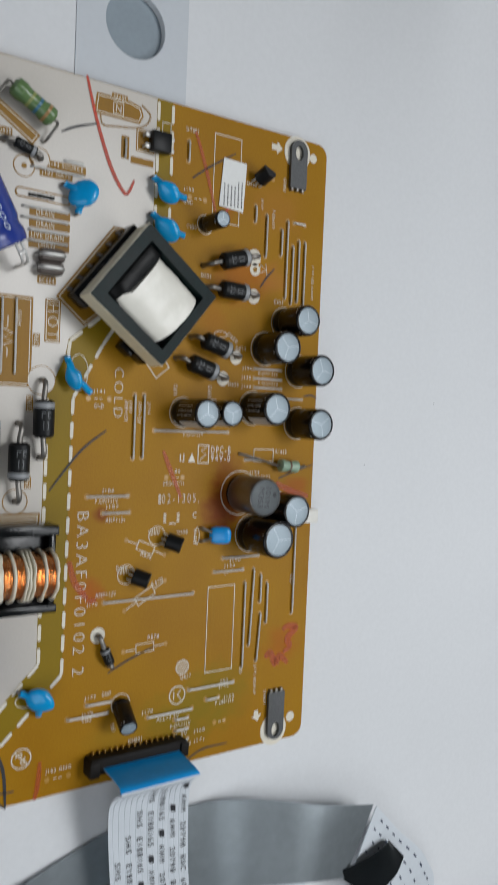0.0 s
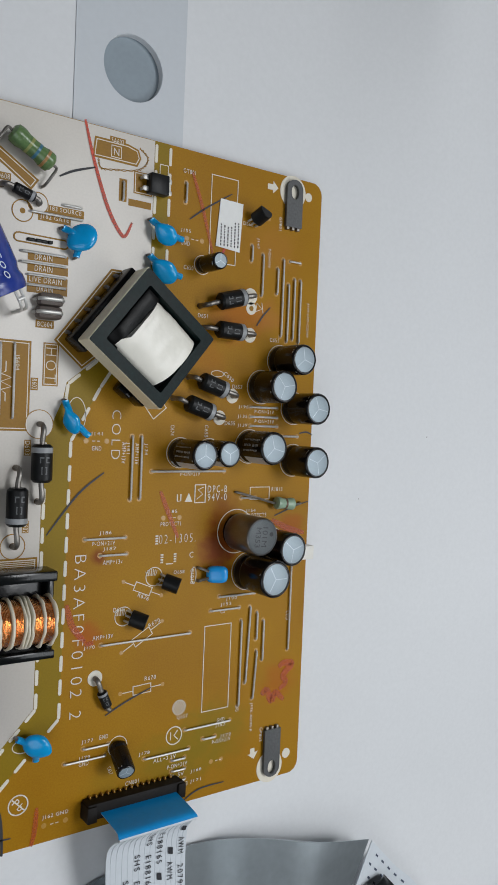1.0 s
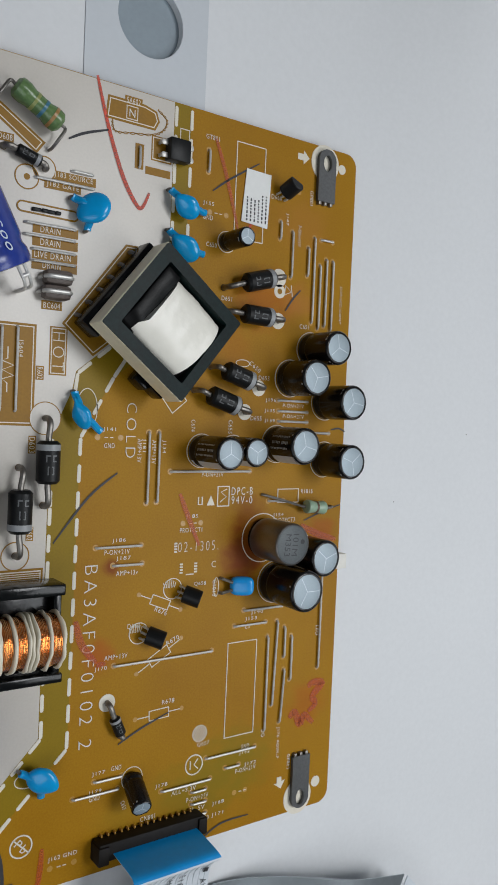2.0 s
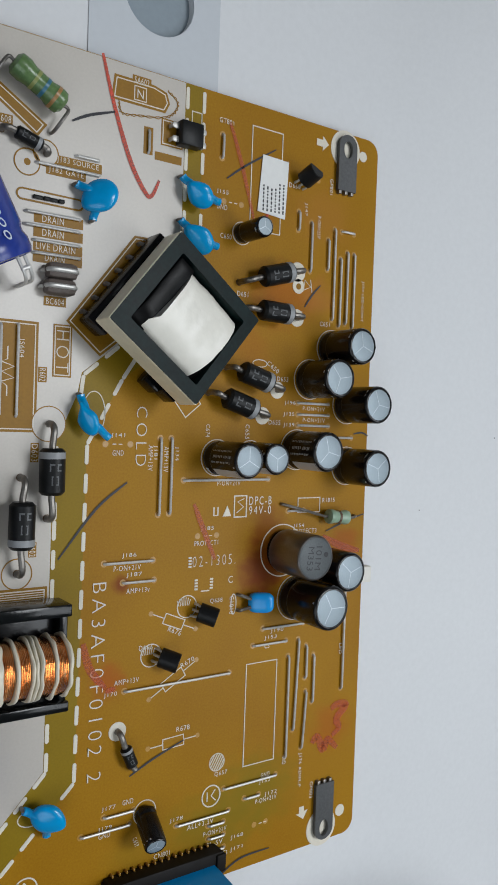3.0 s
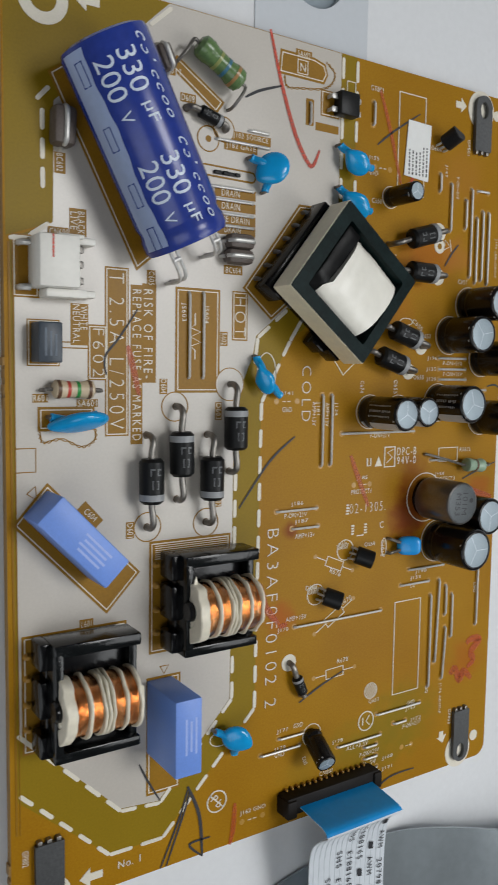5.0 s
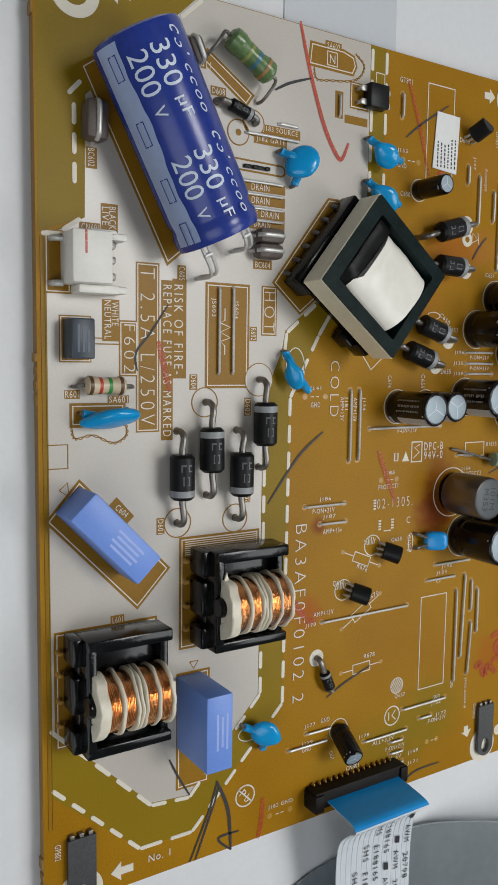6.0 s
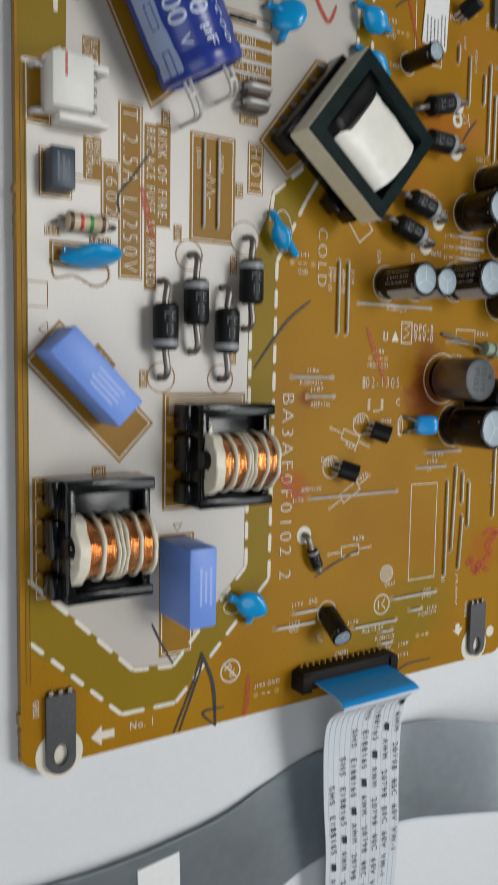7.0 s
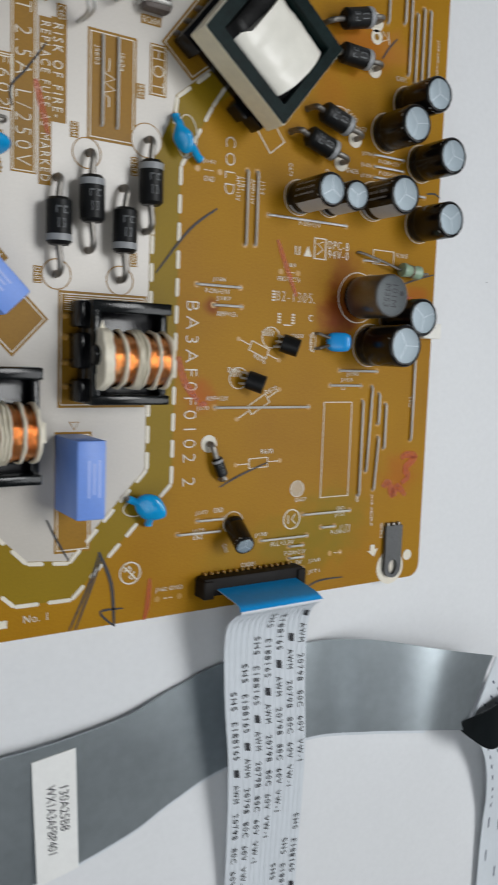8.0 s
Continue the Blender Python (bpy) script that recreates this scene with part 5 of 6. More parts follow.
def axial_diode(x0, y0, x1, y1, r, L, z, band, label, group="", centre=None):
    """Leads bent into the board at both ends; band: which end carries the grey ring."""
    a, b = Vector((x0, y0, 0)), Vector((x1, y1, 0))
    c = Vector((*centre[:2], 0)) if centre else (a + b) / 2
    t = thing("diode", c.x, c.y, 0, label, "diode", group)
    a, b = a - c, b - c
    u = (b - a).normalized()
    p, q = -u * L / 2 + Vector((0, 0, z)), u * L / 2 + Vector((0, 0, z))
    bm = bmesh.new()
    rod(bm, p, q, r, 28)
    body = part("body", bm, "epoxy_black", t)
    bm = bmesh.new()
    s0 = L * (0.78 if band > 0 else 0.08)
    lathe(bm, [(r * 0.9, s0), (r + 0.03, s0), (r + 0.03, s0 + L * 0.14), (r * 0.9, s0 + L * 0.14)], p, q, 28)
    part("band", bm, "band_grey", body, "grey cathode band")
    for e, o in ((a, p), (b, q)):
        bm = bmesh.new()
        w = (o - Vector((0, 0, 0))).normalized()
        out = Vector((u.x, u.y, 0)) * (1 if o is q else -1)
        tube(bm, smooth_path([o - out * 0.3, o + out * 0.6, Vector((e.x, e.y, z)) * 0.75 + o * 0.25, Vector((e.x, e.y, z * 0.55)), Vector((e.x, e.y, -0.4))], 4), 0.5, 10)
        part("lead", bm, "dull_tin", t)
        bm = bmesh.new()
        lathe(bm, [(0.62, 0.0), (0.5, 0.1), (0, 0.14)], (e.x, e.y, 0), (e.x, e.y, 1), 14)
        part("solder_eye", bm, "flux_brown", t)
    # printed type marks on the upper side
    n = Vector((-u.y, u.x, 0))
    for s0, w0, ds, dw in ((0.20, -0.9, 0.16, 0.22), (0.20, -0.9, 0.04, 0.8), (0.20, 0.25, 0.16, 0.22), (0.20, 0.25, 0.04, 0.7), (0.33, 0.25, 0.03, 0.7), (0.46, -0.6, 0.2, 0.2), (0.46, 0.3, 0.2, 0.2), (0.46, -0.6, 0.03, 1.0), (0.63, -0.6, 0.03, 1.0)):
        bm = bmesh.new()
        cnr = []
        for f, w in ((s0, w0), (s0, w0 + dw), (s0 + ds, w0 + dw), (s0 + ds, w0)):
            f = f if band > 0 else f + 0.12
            ang = (w - 0.2) / r * min(1, r / 2)
            cnr.append(bm.verts.new(p + u * (L * f) + n * (math.sin(ang) * (r + 0.04)) + Vector((0, 0, math.cos(ang) * (r + 0.04)))))
        bm.faces.new(cnr)
        part("marking", bm, "mark_grey", body)
    return t


DL = "black axial rectifier diode with grey band and bent leads"
axial_diode(47.1, 96.6, 47.2, 82.7, 1.85, 6.7, 2.5, 1, DL, "bridge diodes", (46.8, 90.0))
axial_diode(52.0, 100.8, 52.2, 86.6, 1.85, 6.7, 2.5, -1, DL, "bridge diodes", (51.8, 93.8))
axial_diode(57.5, 96.4, 57.4, 82.6, 1.85, 6.7, 2.5, 1, DL, "bridge diodes", (57.1, 89.8))
axial_diode(61.5, 104.2, 61.6, 90.4, 1.85, 6.7, 2.5, -1, DL, "bridge diodes", (61.3, 97.4))
DR = "black axial diode raised on a long silver lead"
axial_diode(94.1, 129.0, 106.5, 132.4, 1.75, 6.5, 2.6, 1, DR, "output diodes", (100.2, 130.8))
axial_diode(94.0, 124.6, 106.7, 124.3, 1.75, 6.5, 2.6, 1, DR, "output diodes", (100.2, 124.4))
axial_diode(92.0, 114.6, 102.9, 111.3, 1.75, 6.4, 2.6, 1, DR, "output diodes", (96.6, 113.1))
axial_diode(88.7, 110.2, 99.9, 106.7, 1.75, 6.4, 2.6, 1, DR, "output diodes", (93.6, 108.5))
axial_diode(74.1, 56.5, 76.8, 50.4, 0.95, 3.4, 1.2, -1, "small black glass diode with grey band beside a white pad", "", (75.7, 52.6))
axial_diode(53.4, 145.0, 60.0, 142.9, 0.95, 4.0, 1.2, 1, "small dark axial diode near the big capacitor", "", (57.0, 144.1))


def axial_resistor(x0, y0, x1, y1, bx0, by0, bx1, by1, r, z, mat, bands, label):
    c = Vector(((bx0 + bx1) / 2, (by0 + by1) / 2, 0))
    t = thing("resistor", c.x, c.y, 0, label, "resistor")
    p, q = Vector((bx0, by0, z)) - c, Vector((bx1, by1, z)) - c
    L = (q - p).length
    bm = bmesh.new()
    prof = [(0, 0), (r * 0.6, 0.05), (r * 0.95, L * 0.06), (r, L * 0.13), (r * 0.97, L * 0.24), (r * 0.86, L * 0.34), (r * 0.85, L * 0.66), (r * 0.97, L * 0.76), (r, L * 0.87), (r * 0.95, L * 0.94), (r * 0.6, L - 0.05), (0, L)]
    lathe(bm, prof, p, q, 28)
    body = part("body", bm, mat, t)
    for s, bmname in bands:
        rr = r * (0.99 if s < 0.25 or s > 0.75 else 0.87) + 0.03
        bm = bmesh.new()
        lathe(bm, [(rr * 0.9, L * s - 0.25), (rr, L * s - 0.25), (rr, L * s + 0.25), (rr * 0.9, L * s + 0.25)], p, q, 28)
        part("band", bm, bmname, body)
    u = (q - p).normalized()
    for e, o, g in (((x0, y0), p, -1), ((x1, y1), q, 1)):
        e = Vector((*e, 0)) - c
        bm = bmesh.new()
        tube(bm, smooth_path([o - u * g * 0.2, o + u * g * 0.8, Vector((e.x, e.y, z)) * 0.5 + (o + u * g * 0.8) * 0.5, Vector((e.x, e.y, z * 0.5)), Vector((e.x, e.y, -0.4))], 4), 0.26, 8)
        part("lead", bm, "dull_tin", t)
    return t


axial_resistor(51.0, 150.6, 60.6, 146.0, 54.0, 153.6, 61.4, 149.3, 1.75, 2.6, "resistor_green", ((0.2, "resistor_green"), (0.42, "ring_yellow"), (0.6, "ring_blue"), (0.8, "ring_orange")), "green power resistor with coloured rings on bent leads")
axial_resistor(104.9, 91.2, 121.8, 88.6, 114.2, 88.9, 119.2, 88.5, 1.35, 1.6, "resistor_pale", ((0.5, "ring_brown"),), "pale green axial resistor lying aslant")
axial_resistor(31.0, 103.3, 39.6, 103.2, 32.2, 103.5, 38.2, 103.4, 1.3, 1.6, "resistor_beige", ((0.12, "ring_brown"), (0.35, "ring_red"), (0.58, "ring_green"), (0.85, "ring_brown")), "beige axial resistor with red and green rings")


def disc_capacitor(cx, cy, cz, r, thick, normal, leads, label, stretch=1.0, along=(1, 0, 0), coated=True):
    t = thing("disc_capacitor", cx, cy, 0, label, "capacitor", "blue ceramic capacitors")
    n = Vector(normal).normalized()
    u = Vector(along)
    u = (u - n * u.dot(n)).normalized()
    v = n.cross(u)
    bm = bmesh.new()
    bmesh.ops.create_uvsphere(bm, u_segments=28, v_segments=16, radius=1)
    for w in bm.verts:
        x, y, z = w.co
        k = 1 - 0.62 * max(0, -x) ** 1.3 * (stretch - 1) / 0.35 * 0.8 if stretch > 1.2 else 1 - 0.25 * max(0, -x)
        k = max(0.22, k)
        flat = 1 if z > 0 else -1
        if not coated:  # a boxier dipped body with a flat far edge
            x, y = [(1 if c > 0 else -1) * abs(c) ** 0.6 for c in (x, y)]
            k = 0.86
        w.co = u * (x * r * stretch) + v * (y * r * k) + n * (flat * abs(z) ** 0.8 * thick / 2) + Vector((0, 0, cz))
    part("body", bm, "disc_blue" if coated else "disc_bright", t, "glossy blue epoxy disc")
    low = Vector((0, 0, cz))
    for lx, ly in leads:
        e = Vector((lx - cx, ly - cy, 0))
        side = Vector((e.x, e.y, 0))
        start = low + Vector((side.x, side.y, -cz * 0.3)) * 0.5
        bm = bmesh.new()
        prof = smooth_path([start, low * 0.5 + side * 0.85, Vector((e.x, e.y, cz * 0.4)), Vector((e.x, e.y, -0.4))], 4)
        tube(bm, prof, 0.3, 8)
        part("lead", bm, "dull_tin", t)
        if not coated:
            continue
        bm = bmesh.new()
        tube(bm, smooth_path([low + side * 0.1, start, low * 0.5 + side * 0.82, Vector((e.x, e.y, cz * 0.45))], 4), 0.62, 10)
        part("coated_leg", bm, "disc_blue", t)
    return t


BL = "blue ceramic disc capacitor bent over on its leads"
disc_capacitor(67.2, 137.7, 2.6, 2.45, 2.2, (-0.5, 0.15, 0.85), ((64.2, 139.3), (66.9, 134.4)), BL, 1.21, (0.85, 0.5, 0))
disc_capacitor(66.4, 105.2, 2.6, 1.55, 1.7, (-0.6, -0.3, 0.7), ((65.8, 108.7), (70.6, 102.4)), BL, 1.75, (0.3, -0.9, 0.1))
disc_capacitor(84.2, 141.3, 2.6, 1.95, 2.0, (-0.35, -0.45, 0.8), ((81.8, 144.0), (88.9, 141.2)), BL, 1.35, (0.8, -0.55, 0))
disc_capacitor(84.3, 134.3, 2.4, 2.2, 2.0, (-0.35, -0.45, 0.8), ((81.8, 137.2), (88.9, 134.0)), BL + " beside the transformer", 1.35, (0.8, -0.55, 0))
disc_capacitor(62.3, 46.8, 2.6, 2.2, 2.0, (-0.4, -0.2, 0.9), ((59.0, 48.2), (62.6, 43.6)), BL, 1.25, (-0.9, 0.4, 0))
disc_capacitor(35.4, 98.9, 2.9, 2.85, 2.2, (0.05, -0.92, 0.38), ((32.0, 99.6), (38.8, 99.9)), "blue disc varistor leaning over a printed outline", 1.5, (1, 0.15, 0.2))
disc_capacitor(99.6, 74.6, 2.0, 2.05, 2.0, (-0.5, 0, 0.86), ((96.0, 76.0), (96.0, 73.3)), "small bright blue ceramic capacitor folded flat on its leads", 1.1, (1, 0, 0.5), False)


def to92(x, y, turn, label, lie=0.0):
    """A half-round case on three legs, tipped towards +y of its own by lie degrees."""
    t = thing("transistor", x, y, 0, label, "transistor", "small transistors", turn=turn)
    bm = bmesh.new()
    prof = [(1.6 * math.cos(radians(a)), 0.3 - 1.6 * math.sin(radians(a))) for a in range(-28, 209, 12)]
    prism(bm, prof, -0.5, 2.7)
    tip = Matrix.Translation((0, 0, 1.6)) @ Matrix.Rotation(radians(-lie), 4, "X")
    bmesh.ops.bevel(bm, geom=bm.edges[:], offset=0.12, segments=1, affect="EDGES")
    bmesh.ops.transform(bm, matrix=tip, verts=bm.verts[:])
    part("case", bm, "epoxy_black", t)
    for k in (-1.0, 0, 1.0):
        bm = bmesh.new()
        tube(bm, smooth_path([tip @ Vector((k * 0.8, 0.1, 0.4)), tip @ Vector((k * 0.9, 0.0, -0.5)), (k, -0.7, 0.8), (k, -0.8, -0.4)], 4), 0.22)
        part("leg", bm, "solder_tin", t)
    return t


to92(87.9, 74.0, -112, "black half-round transistor laid over on its legs", 55)
to92(80.9, 67.5, -112, "black half-round transistor laid over on its legs", 55)
to92(106.4, 148.2, -25, "black half-round transistor tilted beside the paper label", 30)


def optocoupler():
    t = thing("optocoupler", 82.8, 150.5, 0, "black four-legged optocoupler across the dashed line", "chip")
    bm = bmesh.new()
    box(bm, -2.0, -1.9, 0.4, 2.0, 1.9, 2.5, 0.25)
    part("case", bm, "epoxy_black", t)
    for s in (-1, 1):
        for y in (-1.05, 1.05):
            bm = bmesh.new()
            box(bm, s * 1.9, y - 0.45, 1.2, s * 3.0, y + 0.45, 1.45, 0.06)
            box(bm, s * 2.8, y - 0.28, -0.4, s * 3.1, y + 0.28, 1.4, 0.06)
            part("leg", bm, "solder_tin", t)
    return t


optocoupler()


def bead(x, y, L, turn, label, w=1.15, h=2.7):
    t = thing("ferrite_bead", x, y, 0, label, "ferrite bead", "ferrite beads", turn=turn)
    bm = bmesh.new()
    box(bm, -L / 2, -w, 0.15, L / 2, w, h, 0.75)
    part("body", bm, "ferrite", t)
    bm = bmesh.new()
    tube(bm, smooth_path([(-L / 2 + 0.1, 0, h - 0.8), (-L / 2 + 0.5, 0, h - 0.05), (-L / 4, 0, h + 0.15), (L / 4, 0, h + 0.15), (L / 2 - 0.5, 0, h - 0.05), (L / 2 - 0.1, 0, h - 0.8)], 4), 0.36, 10)
    part("wire", bm, "solder_tin", t)
    for s in (-1, 1):
        bm = bmesh.new()
        tube(bm, [(s * (L / 2 - 0.1), 0, 1.2), (s * (L / 2 + 0.15), 0, 0.6), (s * (L / 2 + 0.15), 0, -0.4)], 0.3)
        part("leg", bm, "solder_tin", t)
    return t


bead(62.2, 126.2, 4.6, 0, "dark ferrite bead standing on a bright wire loop")
bead(62.0, 123.9, 4.6, 0, "dark ferrite bead standing on a bright wire loop")
bead(33.9, 138.6, 5.2, 88, "dark ferrite bead on a wire loop beside the big capacitor", 1.6, 3.2)
bead(49.2, 150.9, 3.8, -64, "dark ferrite bead half hidden behind the big capacitor")

# a white slot with a brown rim, and the black stubs that show in it
def capsule(p, q, r, n=8):
    p, q = Vector(p), Vector(q)
    u = (q - p).normalized()
    v = Vector((-u.y, u.x))
    out = []
    for c, a0 in ((q, -90), (p, 90)):
        for i in range(n + 1):
            a = radians(a0 + 180 * i / n)
            out.append(tuple(c + (u * math.cos(a) + v * math.sin(a)) * r))
    return out


SLOT = (56.6, 136.65), (65.0, 136.5)
bm = bmesh.new()
prism(bm, capsule(*SLOT, 0.62), 0.005, Z2 + 0.012)
part("printed_slot", bm, "mask_white", board, smooth=False)
bm = bmesh.new()
ring_plate(bm, capsule(*SLOT, 0.9), capsule(*SLOT, 0.62), 0.005, Z2 + 0.016)
part("printed_slot_rim", bm, "print_brown", board, smooth=False)
t = thing("power_transistor", 60.8, 136.45, 0, "black transistor stubs showing in a white slot by the capacitor", "transistor")
for dx, w, h in ((-2.0, 0.7, 0.45), (-0.7, 0.5, 0.6), (0.4, 0.6, 0.4), (1.5, 0.45, 0.55)):
    bm = bmesh.new()
    box(bm, dx - w, -0.28, 0.1, dx + w, 0.28, h + 0.1, 0.12)
    part("stub", bm, "epoxy_black", t)


def mains_socket():
    t = thing("mains_socket", 32.0, 120.2, 0, "white two-pole mains plug socket at the board edge", "connector")
    bm = bmesh.new()
    box(bm, -2.6, -3.2, 0.1, 3.0, 3.7, 5.2, 0.35)
    part("housing", bm, "connector_white", t)
    bm = bmesh.new()
    box(bm, -1.2, -4.4, 0.1, 4.6, -3.2, 3.6, 0.3)
    part("flange", bm, "connector_white", t)
    bm = bmesh.new()
    box(bm, 0.6, 3.6, 0.1, 4.4, 4.2, 3.2, 0.25)
    part("flange", bm, "connector_white", t)
    bm = bmesh.new()
    box(bm, 3.0, -3.0, 0.2, 3.5, 3.4, 3.4, 0.15)
    part("contact_plate", bm, "band_grey", t)
    for y in (2.2, 0.2, -2.0):
        bm = bmesh.new()
        box(bm, 3.3, y - 0.5, 0.4, 4.3, y + 0.5, 3.0, 0.2)
        part("contact", bm, "dull_tin", t)
    for y in (3.4, -3.7):
        bm = bmesh.new()
        box(bm, 3.4, y - 0.5, 0.4, 6.2, y + 0.5, 2.6, 0.3)
        part("latch", bm, "connector_white", t)
    for y in (2.8, -3.1):
        bm = bmesh.new()
        tube(bm, smooth_path([(-2.6, y, 1.4), (-3.4, y, 1.2), (-3.8, y, 0.5), (-3.8, y, -0.4)], 4), 0.45)
        part("pin", bm, "solder_tin", t)
    bm = bmesh.new()
    box(bm, -0.9, 0.6, 5.18, -0.6, 3.6, 5.24)
    part("ink_line", bm, "ink_red", t, "red pen tick")


mains_socket()

t = thing("fuse_block", 31.4, 109.8, 0, "dark blue-grey boxed component with pale markings", "component")
bm = bmesh.new()
box(bm, -1.7, -2.7, 0.1, 1.6, 2.7, 3.7, 0.25)
part("case", bm, "relay_blue", t)
for k in range(3):
    bm = bmesh.new()
    box(bm, -0.9 + 0.7 * k, -1.8, 3.68, -0.6 + 0.7 * k, 1.9 - 0.4 * k, 3.73)
    part("marking", bm, "relay_ink", t)

# white corner connector hidden behind the capacitors at the board's far edge
for x, y, w, h in ((123.6, 77.6, 3.2, 1.5),):
    t = thing("lamp_connector", x, y, 0, "small white connector at the board edge behind capacitors", "connector")
    bm = bmesh.new()
    box(bm, -w, -h, 0.05, w * 0.45, h, 2.4, 0.2)
    part("housing", bm, "connector_white", t)
    for k in (-0.7, 0.7):
        bm = bmesh.new()
        box(bm, w * 0.4, k - 0.35, 0.4, w * 0.5, k + 0.35, 1.4, 0.05)
        part("contact", bm, "dull_tin", t)

# paper label
t = thing("paper_label", 100.4, 146.2, 0, "small white paper sticker with printed rows on the board", "label")
bm = bmesh.new()
quad = [(-2.4, 5.0), (3.2, 4.8), (2.7, -5.2), (-3.2, -4.7)]
prism(bm, quad, Z3, Z3 + 0.12)
part("paper", bm, "paper_label", t, smooth=False)
rnd = random.Random(11)
for c in range(6):
    x = -2.2 + 0.85 * c
    y = -4.4
    while y < (-0.2 if c < 4 else 0.6):
        d = rnd.uniform(0.25, 0.6)
        bm = bmesh.new()
        prism(bm, rect(x, y, x + 0.3, y + d), Z3 + 0.1, Z3 + 0.14)
        part("printed_bar", bm, "ink_black", t, smooth=False)
        y += d + 0.22


# ---- cables ----
def strip(name, rows, mat, parent, thick=0.14, label="", n=8, across=1, lift=0.0):
    """A thin ribbon through rows of (left xyz, right xyz)."""
    L = smooth_path([r[0] for r in rows], n)
    R = smooth_path([r[1] for r in rows], n)
    bm = bmesh.new()
    tops, bots = [], []
    for i in range(len(L)):
        d = (L[min(i + 1, len(L) - 1)] - L[max(i - 1, 0)]).normalized()
        nn = (R[i] - L[i]).cross(d).normalized()
        if lift:
            L[i], R[i] = L[i] + nn * lift, R[i] + nn * lift
        tops.append([bm.verts.new(L[i].lerp(R[i], k / across) + nn * thick / 2) for k in range(across + 1)])
        bots.append([bm.verts.new(L[i].lerp(R[i], k / across) - nn * thick / 2) for k in range(across + 1)])
    for i in range(len(L) - 1):
        for k in range(across):
            bm.faces.new((tops[i][k], tops[i][k + 1], tops[i + 1][k + 1], tops[i + 1][k]))
            bm.faces.new((bots[i][k], bots[i + 1][k], bots[i + 1][k + 1], bots[i][k + 1]))
        bm.faces.new((tops[i][0], tops[i + 1][0], bots[i + 1][0], bots[i][0]))
        bm.faces.new((tops[i][-1], bots[i][-1], bots[i + 1][-1], tops[i + 1][-1]))
    bm.faces.new([*tops[0], *bots[0][::-1]])
    bm.faces.new([*tops[-1][::-1], *bots[-1]])
    return part(name, bm, mat, parent, label), L, R


# connector
t = thing("ribbon_connector", 82.6, 32.2, 0, "black upright ribbon cable connector at the board edge", "connector")
bm = bmesh.new()
box(bm, -10.3, -1.5, 0.1, 10.3, 1.6, 3.2, 0.25)
housing = part("housing", bm, "connector_black", t)
bm = bmesh.new()
box(bm, -10.6, -1.9, 0.1, -8.6, 1.2, 3.6, 0.25)
part("latch", bm, "connector_black", t)
bm = bmesh.new()
box(bm, 8.8, -1.7, 0.1, 10.6, 1.3, 3.6, 0.25)
part("latch", bm, "connector_black", t)
for k in range(15):
    bm = bmesh.new()
    box(bm, -9.05 + 1.25 * k, 1.5, 0.05, -8.75 + 1.25 * k, 2.0, 0.9, 0.06)
    part("contact", bm, "pad_gold", housing)

ribbon = thing("ribbon_cable", 0, 0, 0, "white flat ribbon cable with black print and blue end", "cable")
RIB = [((74.8, 31.9, 2.2), (91.0, 31.9, 2.2)), ((75.0, 31.3, 6.0), (91.2, 31.3, 6.0)), ((75.1, 30.7, 9.6), (91.3, 30.7, 9.6)), ((75.2, 29.6, 10.4), (91.4, 29.6, 10.4)), ((74.8, 28.6, 9.0), (91.5, 28.6, 9.0)),
       ((74.5, 26.0, 7.0), (91.7, 26.0, 7.0)), ((75.1, 20.0, 5.6), (92.3, 20.0, 5.6)), ((76.4, 10.0, 4.4), (93.4, 10.0, 4.4)), ((77.9, 0.0, 3.4), (94.7, 0.0, 3.4)), ((79.5, -14.0, 1.2), (96.1, -14.0, 1.2)),
       ((80.8, -32.0, -1.2), (97.2, -32.0, -1.2)), ((82.0, -60.0, -2.2), (98.4, -60.0, -2.2)), ((84.0, -130.0, -2.3), (100.4, -130.0, -2.3))]
tape, RL, RR = strip("tape", RIB, "cable_white", ribbon)
strip("stiffener", [((74.75, 32.02, 2.2), (91.05, 32.02, 2.2)), ((74.95, 31.42, 6.0), (91.25, 31.42, 6.0)), ((75.05, 30.82, 9.6), (91.35, 30.82, 9.6)), ((74.9, 30.0, 10.6), (91.7, 30.0, 10.6))], "stiffener_blue", ribbon, 0.1, "blue stiffener film")


def ribbon_point(f, s, lift):
    """f: 0 to 1 across; s: units along from the fold."""
    i0 = 24
    acc = 0.0
    for i in range(i0, len(RL) - 1):
        d = (RL[i + 1] - RL[i]).length
        if acc + d >= s:
            k = (s - acc) / d
            a, b = RL[i].lerp(RL[i + 1], k), RR[i].lerp(RR[i + 1], k)
            dd = (RL[i + 1] - RL[i]).normalized()
            nn = (b - a).cross(dd).normalized()
            if nn.z < 0:
                nn = -nn
            return a.lerp(b, f) + nn * lift
        acc += d
    return RL[-1].lerp(RR[-1], f)


for k in range(14):
    f = (k + 0.8) / 14.6
    bm = bmesh.new()
    pts = [ribbon_point(f, 2.0 * i, 0.05) for i in range(75)]
    tube(bm, pts, 0.09, 6)
    part("conductor", bm, "cable_ridge", tape)


def ribbon_text(words, f, s0, length, height=1.15):
    bm = text_mesh(words, length, height, 1.3)
    for v in bm.verts:
        v.co = ribbon_point(f + v.co.y / 16.5, max(0.1, s0 + length / 2 + v.co.x), 0.28)
    part("lettering", bm, "ink_black", tape)


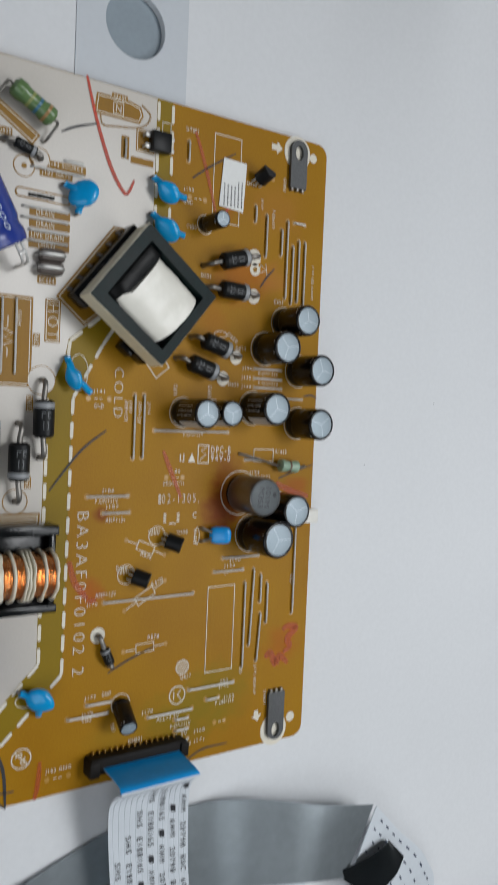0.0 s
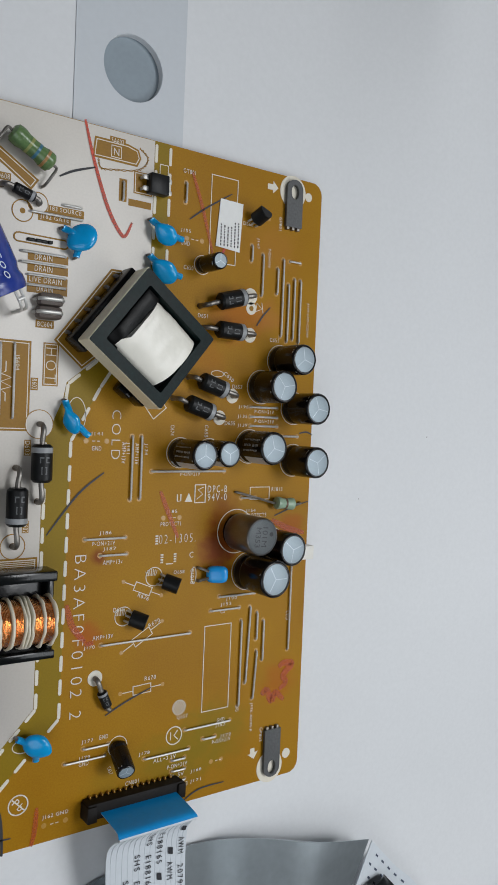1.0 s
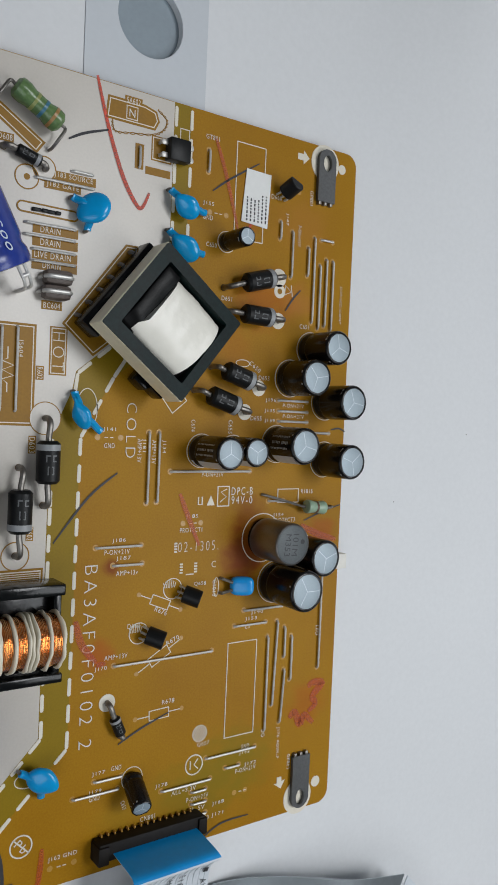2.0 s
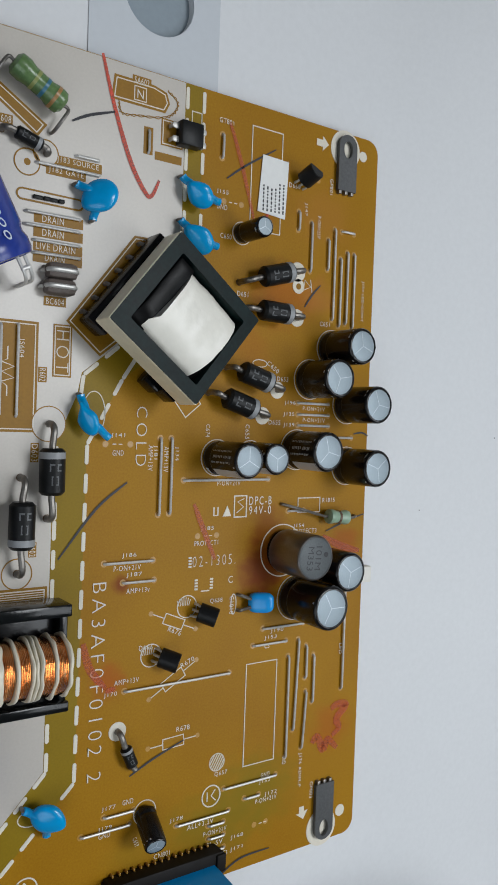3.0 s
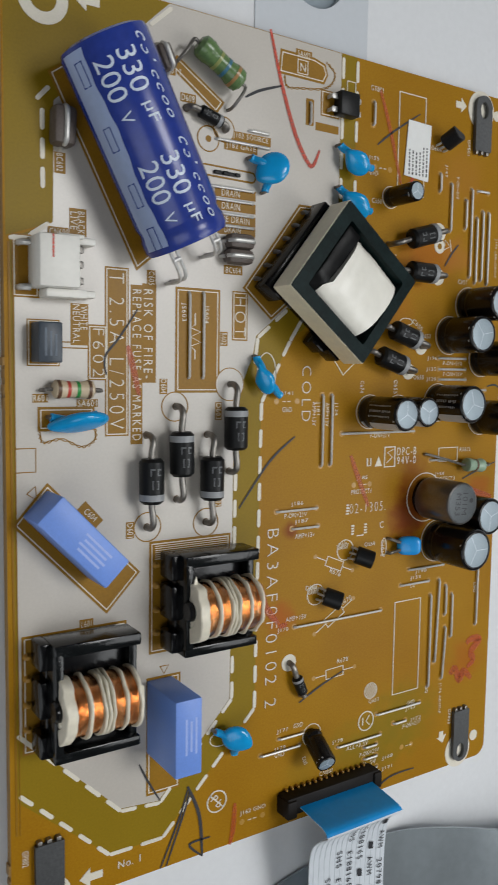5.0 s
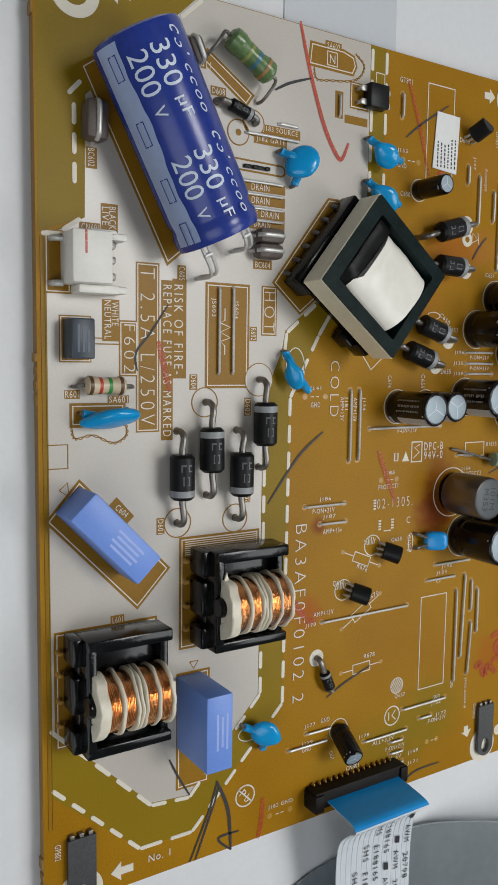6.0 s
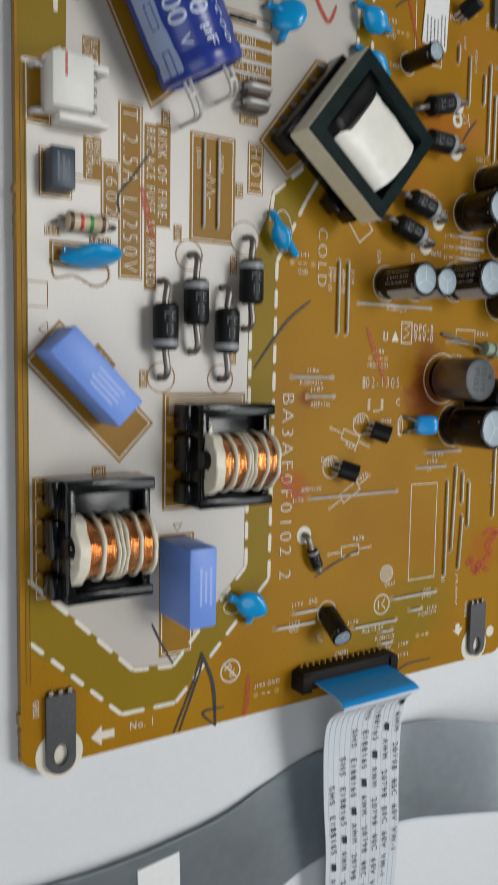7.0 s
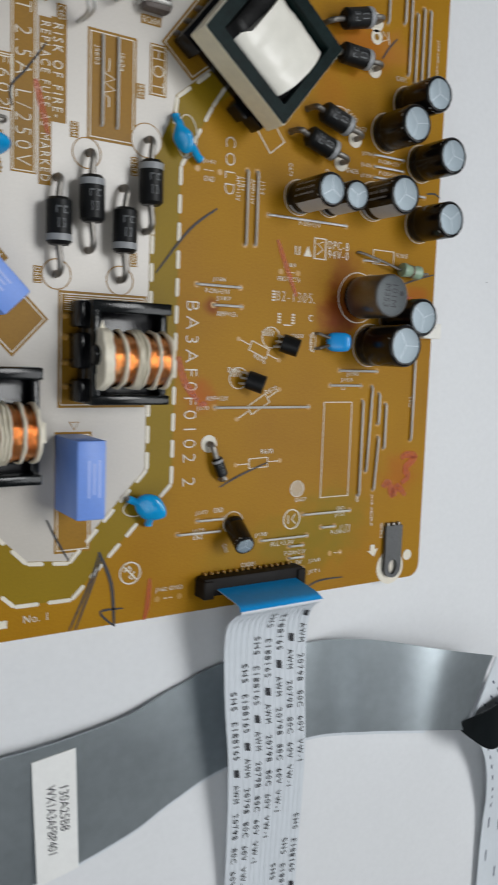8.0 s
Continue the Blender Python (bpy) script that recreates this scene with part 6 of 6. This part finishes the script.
for c in range(7):
    f = 0.095 + 0.139 * c
    for rep in range(-1, 4):
        s = -12.6 + (6 - c) * 5.05 + rep * 60.0
        for words, o, ln in (("SHS", 0, 3.6), ("E188165", 6.0, 7.6), ("AWM", 19.0, 4.0), ("20798", 25.4, 5.6), ("80C", 33.0, 3.4), ("60V", 38.3, 3.4), ("VW-1", 43.2, 4.8)):
            if s + o > 1.0 and s + o < 130:
                ribbon_text(words, f, s + o, ln)
        if 1 < s + 15.6 < 130:
            bm = bmesh.new()
            pts = [ribbon_point(f + df, s + 15.6 + ds, 0.28) for df, ds in ((-0.03, 0), (0.03, 0.3), (0.035, 1.9), (-0.025, 1.6))]
            bm.faces.new([bm.verts.new(p) for p in pts])
            part("printed_mark", bm, "ink_black", tape)

# a thin black wire winds about underneath, showing at the cable's edge
wire = thing("thin_wire", 0, 0, 0, "thin black wire lying mostly under the white ribbon cable", "wire")
bm = bmesh.new()
tube(bm, smooth_path([Vector((q.x, q.y, TABLE + 0.45)) for q in (ribbon_point(f, s, 0) for f, s in ((0.8, 34), (0.98, 37.5), (1.035, 40.5), (0.98, 43.5), (0.9, 47), (0.97, 50), (1.03, 53.5), (1.03, 57), (0.97, 61), (0.82, 66)))], 5), 0.4, 10)
part("sleeve", bm, "plastic_black", wire)

shield = thing("shielded_cable", 0, 0, 0, "wide grey metallic shielded flat cable, curved and folded over", "cable")
G = TABLE + 0.5


def lain(p):
    return (p[0] + (7 - p[0]) * 0.008, p[1] + (72 - p[1]) * 0.008, *p[2:])


SH = [((-60.0, 20.0, G), (-60.0, 0.0, G)), ((0.0, 12.0, G), (6.0, -10.0, G)), ((20.0, 9.2, G + 1.0), (26.0, -14.0, G + 0.4)), ((39.6, 8.3, G + 1.6), (45.0, -14.8, G + 0.8)), ((58.5, 9.9, G + 1.2), (61.0, -11.6, G + 0.6)), ((69.3, 13.0, G + 0.5), (70.2, -8.0, G + 0.2)), ((80.5, 15.8, G + 0.1), (81.2, -4.6, G)), ((99.6, 16.4, G + 0.3), (99.9, -3.0, G + 0.5)),
      ((113.8, 14.8, G + 1.9), (113.5, -4.2, G + 2.7)), ((132.0, 10.0, G + 3.6), (127.4, -6.6, G + 4.4)), ((150.8, 4.6, G + 1.5), (141.4, -10.6, G + 2.6))]


def raised(p, most=5.0):
    """The cable stands up from the sheet towards its fold."""
    k = max(0.0, min(1.0, (p[0] - 92) / 40))
    dz = most * k * k * (3 - 2 * k)
    return (p[0] + (10 - p[0]) * dz / 130, p[1] + (86 - p[1]) * dz / 130, p[2] + dz)


SH = [(raised(lain(a)), raised(lain(c))) for a, c in SH]
strip("shield", SH, "shield_grey", shield, 0.2, "dull grey metallic shield")
strip("backing", [((a[0], a[1] + 0.0, a[2]), (b[0], b[1] - 0.7, b[2])) for a, b in SH[:-1]], "cable_white", shield, 0.1, "white edge of the cable under the shield", lift=-0.25)
TURNED = [((143.0, -11.0, G + 2.6), (151.8, 4.0, G + 1.6)), ((150.5, -19.0, G + 1.4), (160.0, -4.5, G + 1.4)), ((153.5, -30.0, G + 0.6), (172.0, -16.5, G + 0.8)), ((153.0, -46.0, G + 0.2), (176.0, -34.0, G + 0.2)), ((151.0, -120.0, G + 0.2), (173.0, -115.0, G + 0.2))]
TURNED = [(raised(lain(a), m), raised(lain(c), m)) for (a, c), m in zip(TURNED, (5.0, 3.6, 2.0, 0.6, 0.0))]
turned, TL, TR = strip("turned_end", TURNED, "cable_white", shield, 0.2, "white printed side of the folded cable", across=2)
# staggered rows of small unreadable print along the white side
for c in range(6):
    f = 0.10 + 0.16 * c
    for i in range(2 + c % 2, len(TL) - 1, 2):
        p, q = TL[i].lerp(TR[i], f), TL[i + 1].lerp(TR[i + 1], f)
        d, side = q - p, (TR[i] - TL[i]).normalized()
        n = side.cross(d).normalized()
        n = n if n.z > 0 else -n
        step = d * min(0.75, 2.6 / d.length)
        bm = bmesh.new()
        bm.faces.new([bm.verts.new(v + n * 0.16) for v in (p - side * 0.24, p + side * 0.24, p + side * 0.24 + step, p - side * 0.24 + step)])
        part("printed_bar", bm, "ink_blue_black", turned, smooth=False)
# glossy black tape wrapped round the fold
WRAP = [((133.2, -4.4, 5.4), (134.0, -5.6, 5.2)), ((136.2, -3.4, 6.6), (137.4, -8.6, 6.0)), ((142.0, -1.9, 7.4), (143.8, -12.2, 6.6)), ((147.2, -1.2, 6.6), (151.0, -10.6, 6.0)), ((149.4, -1.6, 5.0), (155.4, -7.6, 4.6))]
strip("black_tape", WRAP, "tape_black", shield, 0.25, "glossy black tape round the fold", across=2)
# a few dust specks lie on the sheet
for x, y in ((142.0, 88.7), (163.0, 104.0)):
    bm = bmesh.new()
    z = TABLE + rise(x, y)
    lathe(bm, [(0.13, 0.0), (0.12, 0.06), (0.05, 0.1), (0, 0.1)], (x, y, z), (x, y, z + 1), 8)
    lone("dust_speck", bm, "ink_black", "tiny dark dust speck lying on the white sheet", "speck", group="dust specks")

t = thing("cable_label", 48.1, -3.3, G + 1.6, "white paper label with two printed rows on the grey cable", "label")
bm = bmesh.new()
prism(bm, [(-4.2, 10.4), (3.0, 11.2), (3.7, -9.6), (-3.2, -10.8)], 0.1, 0.3)
part("paper", bm, "paper_label", t, smooth=False)
for words, x, y, length in (("130A25B8", 1.2, 1.4, 7.6), ("WX1A3AFBP401", -0.9, 0.0, 11.8)):
    bm = text_mesh(words, length, 1.5)
    bmesh.ops.transform(bm, matrix=Matrix.Translation((x, y, 0.36)) @ Matrix.Rotation(radians(-88), 4, "Z"), verts=bm.verts[:])
    part("lettering", bm, "ink_black", t, smooth=False)
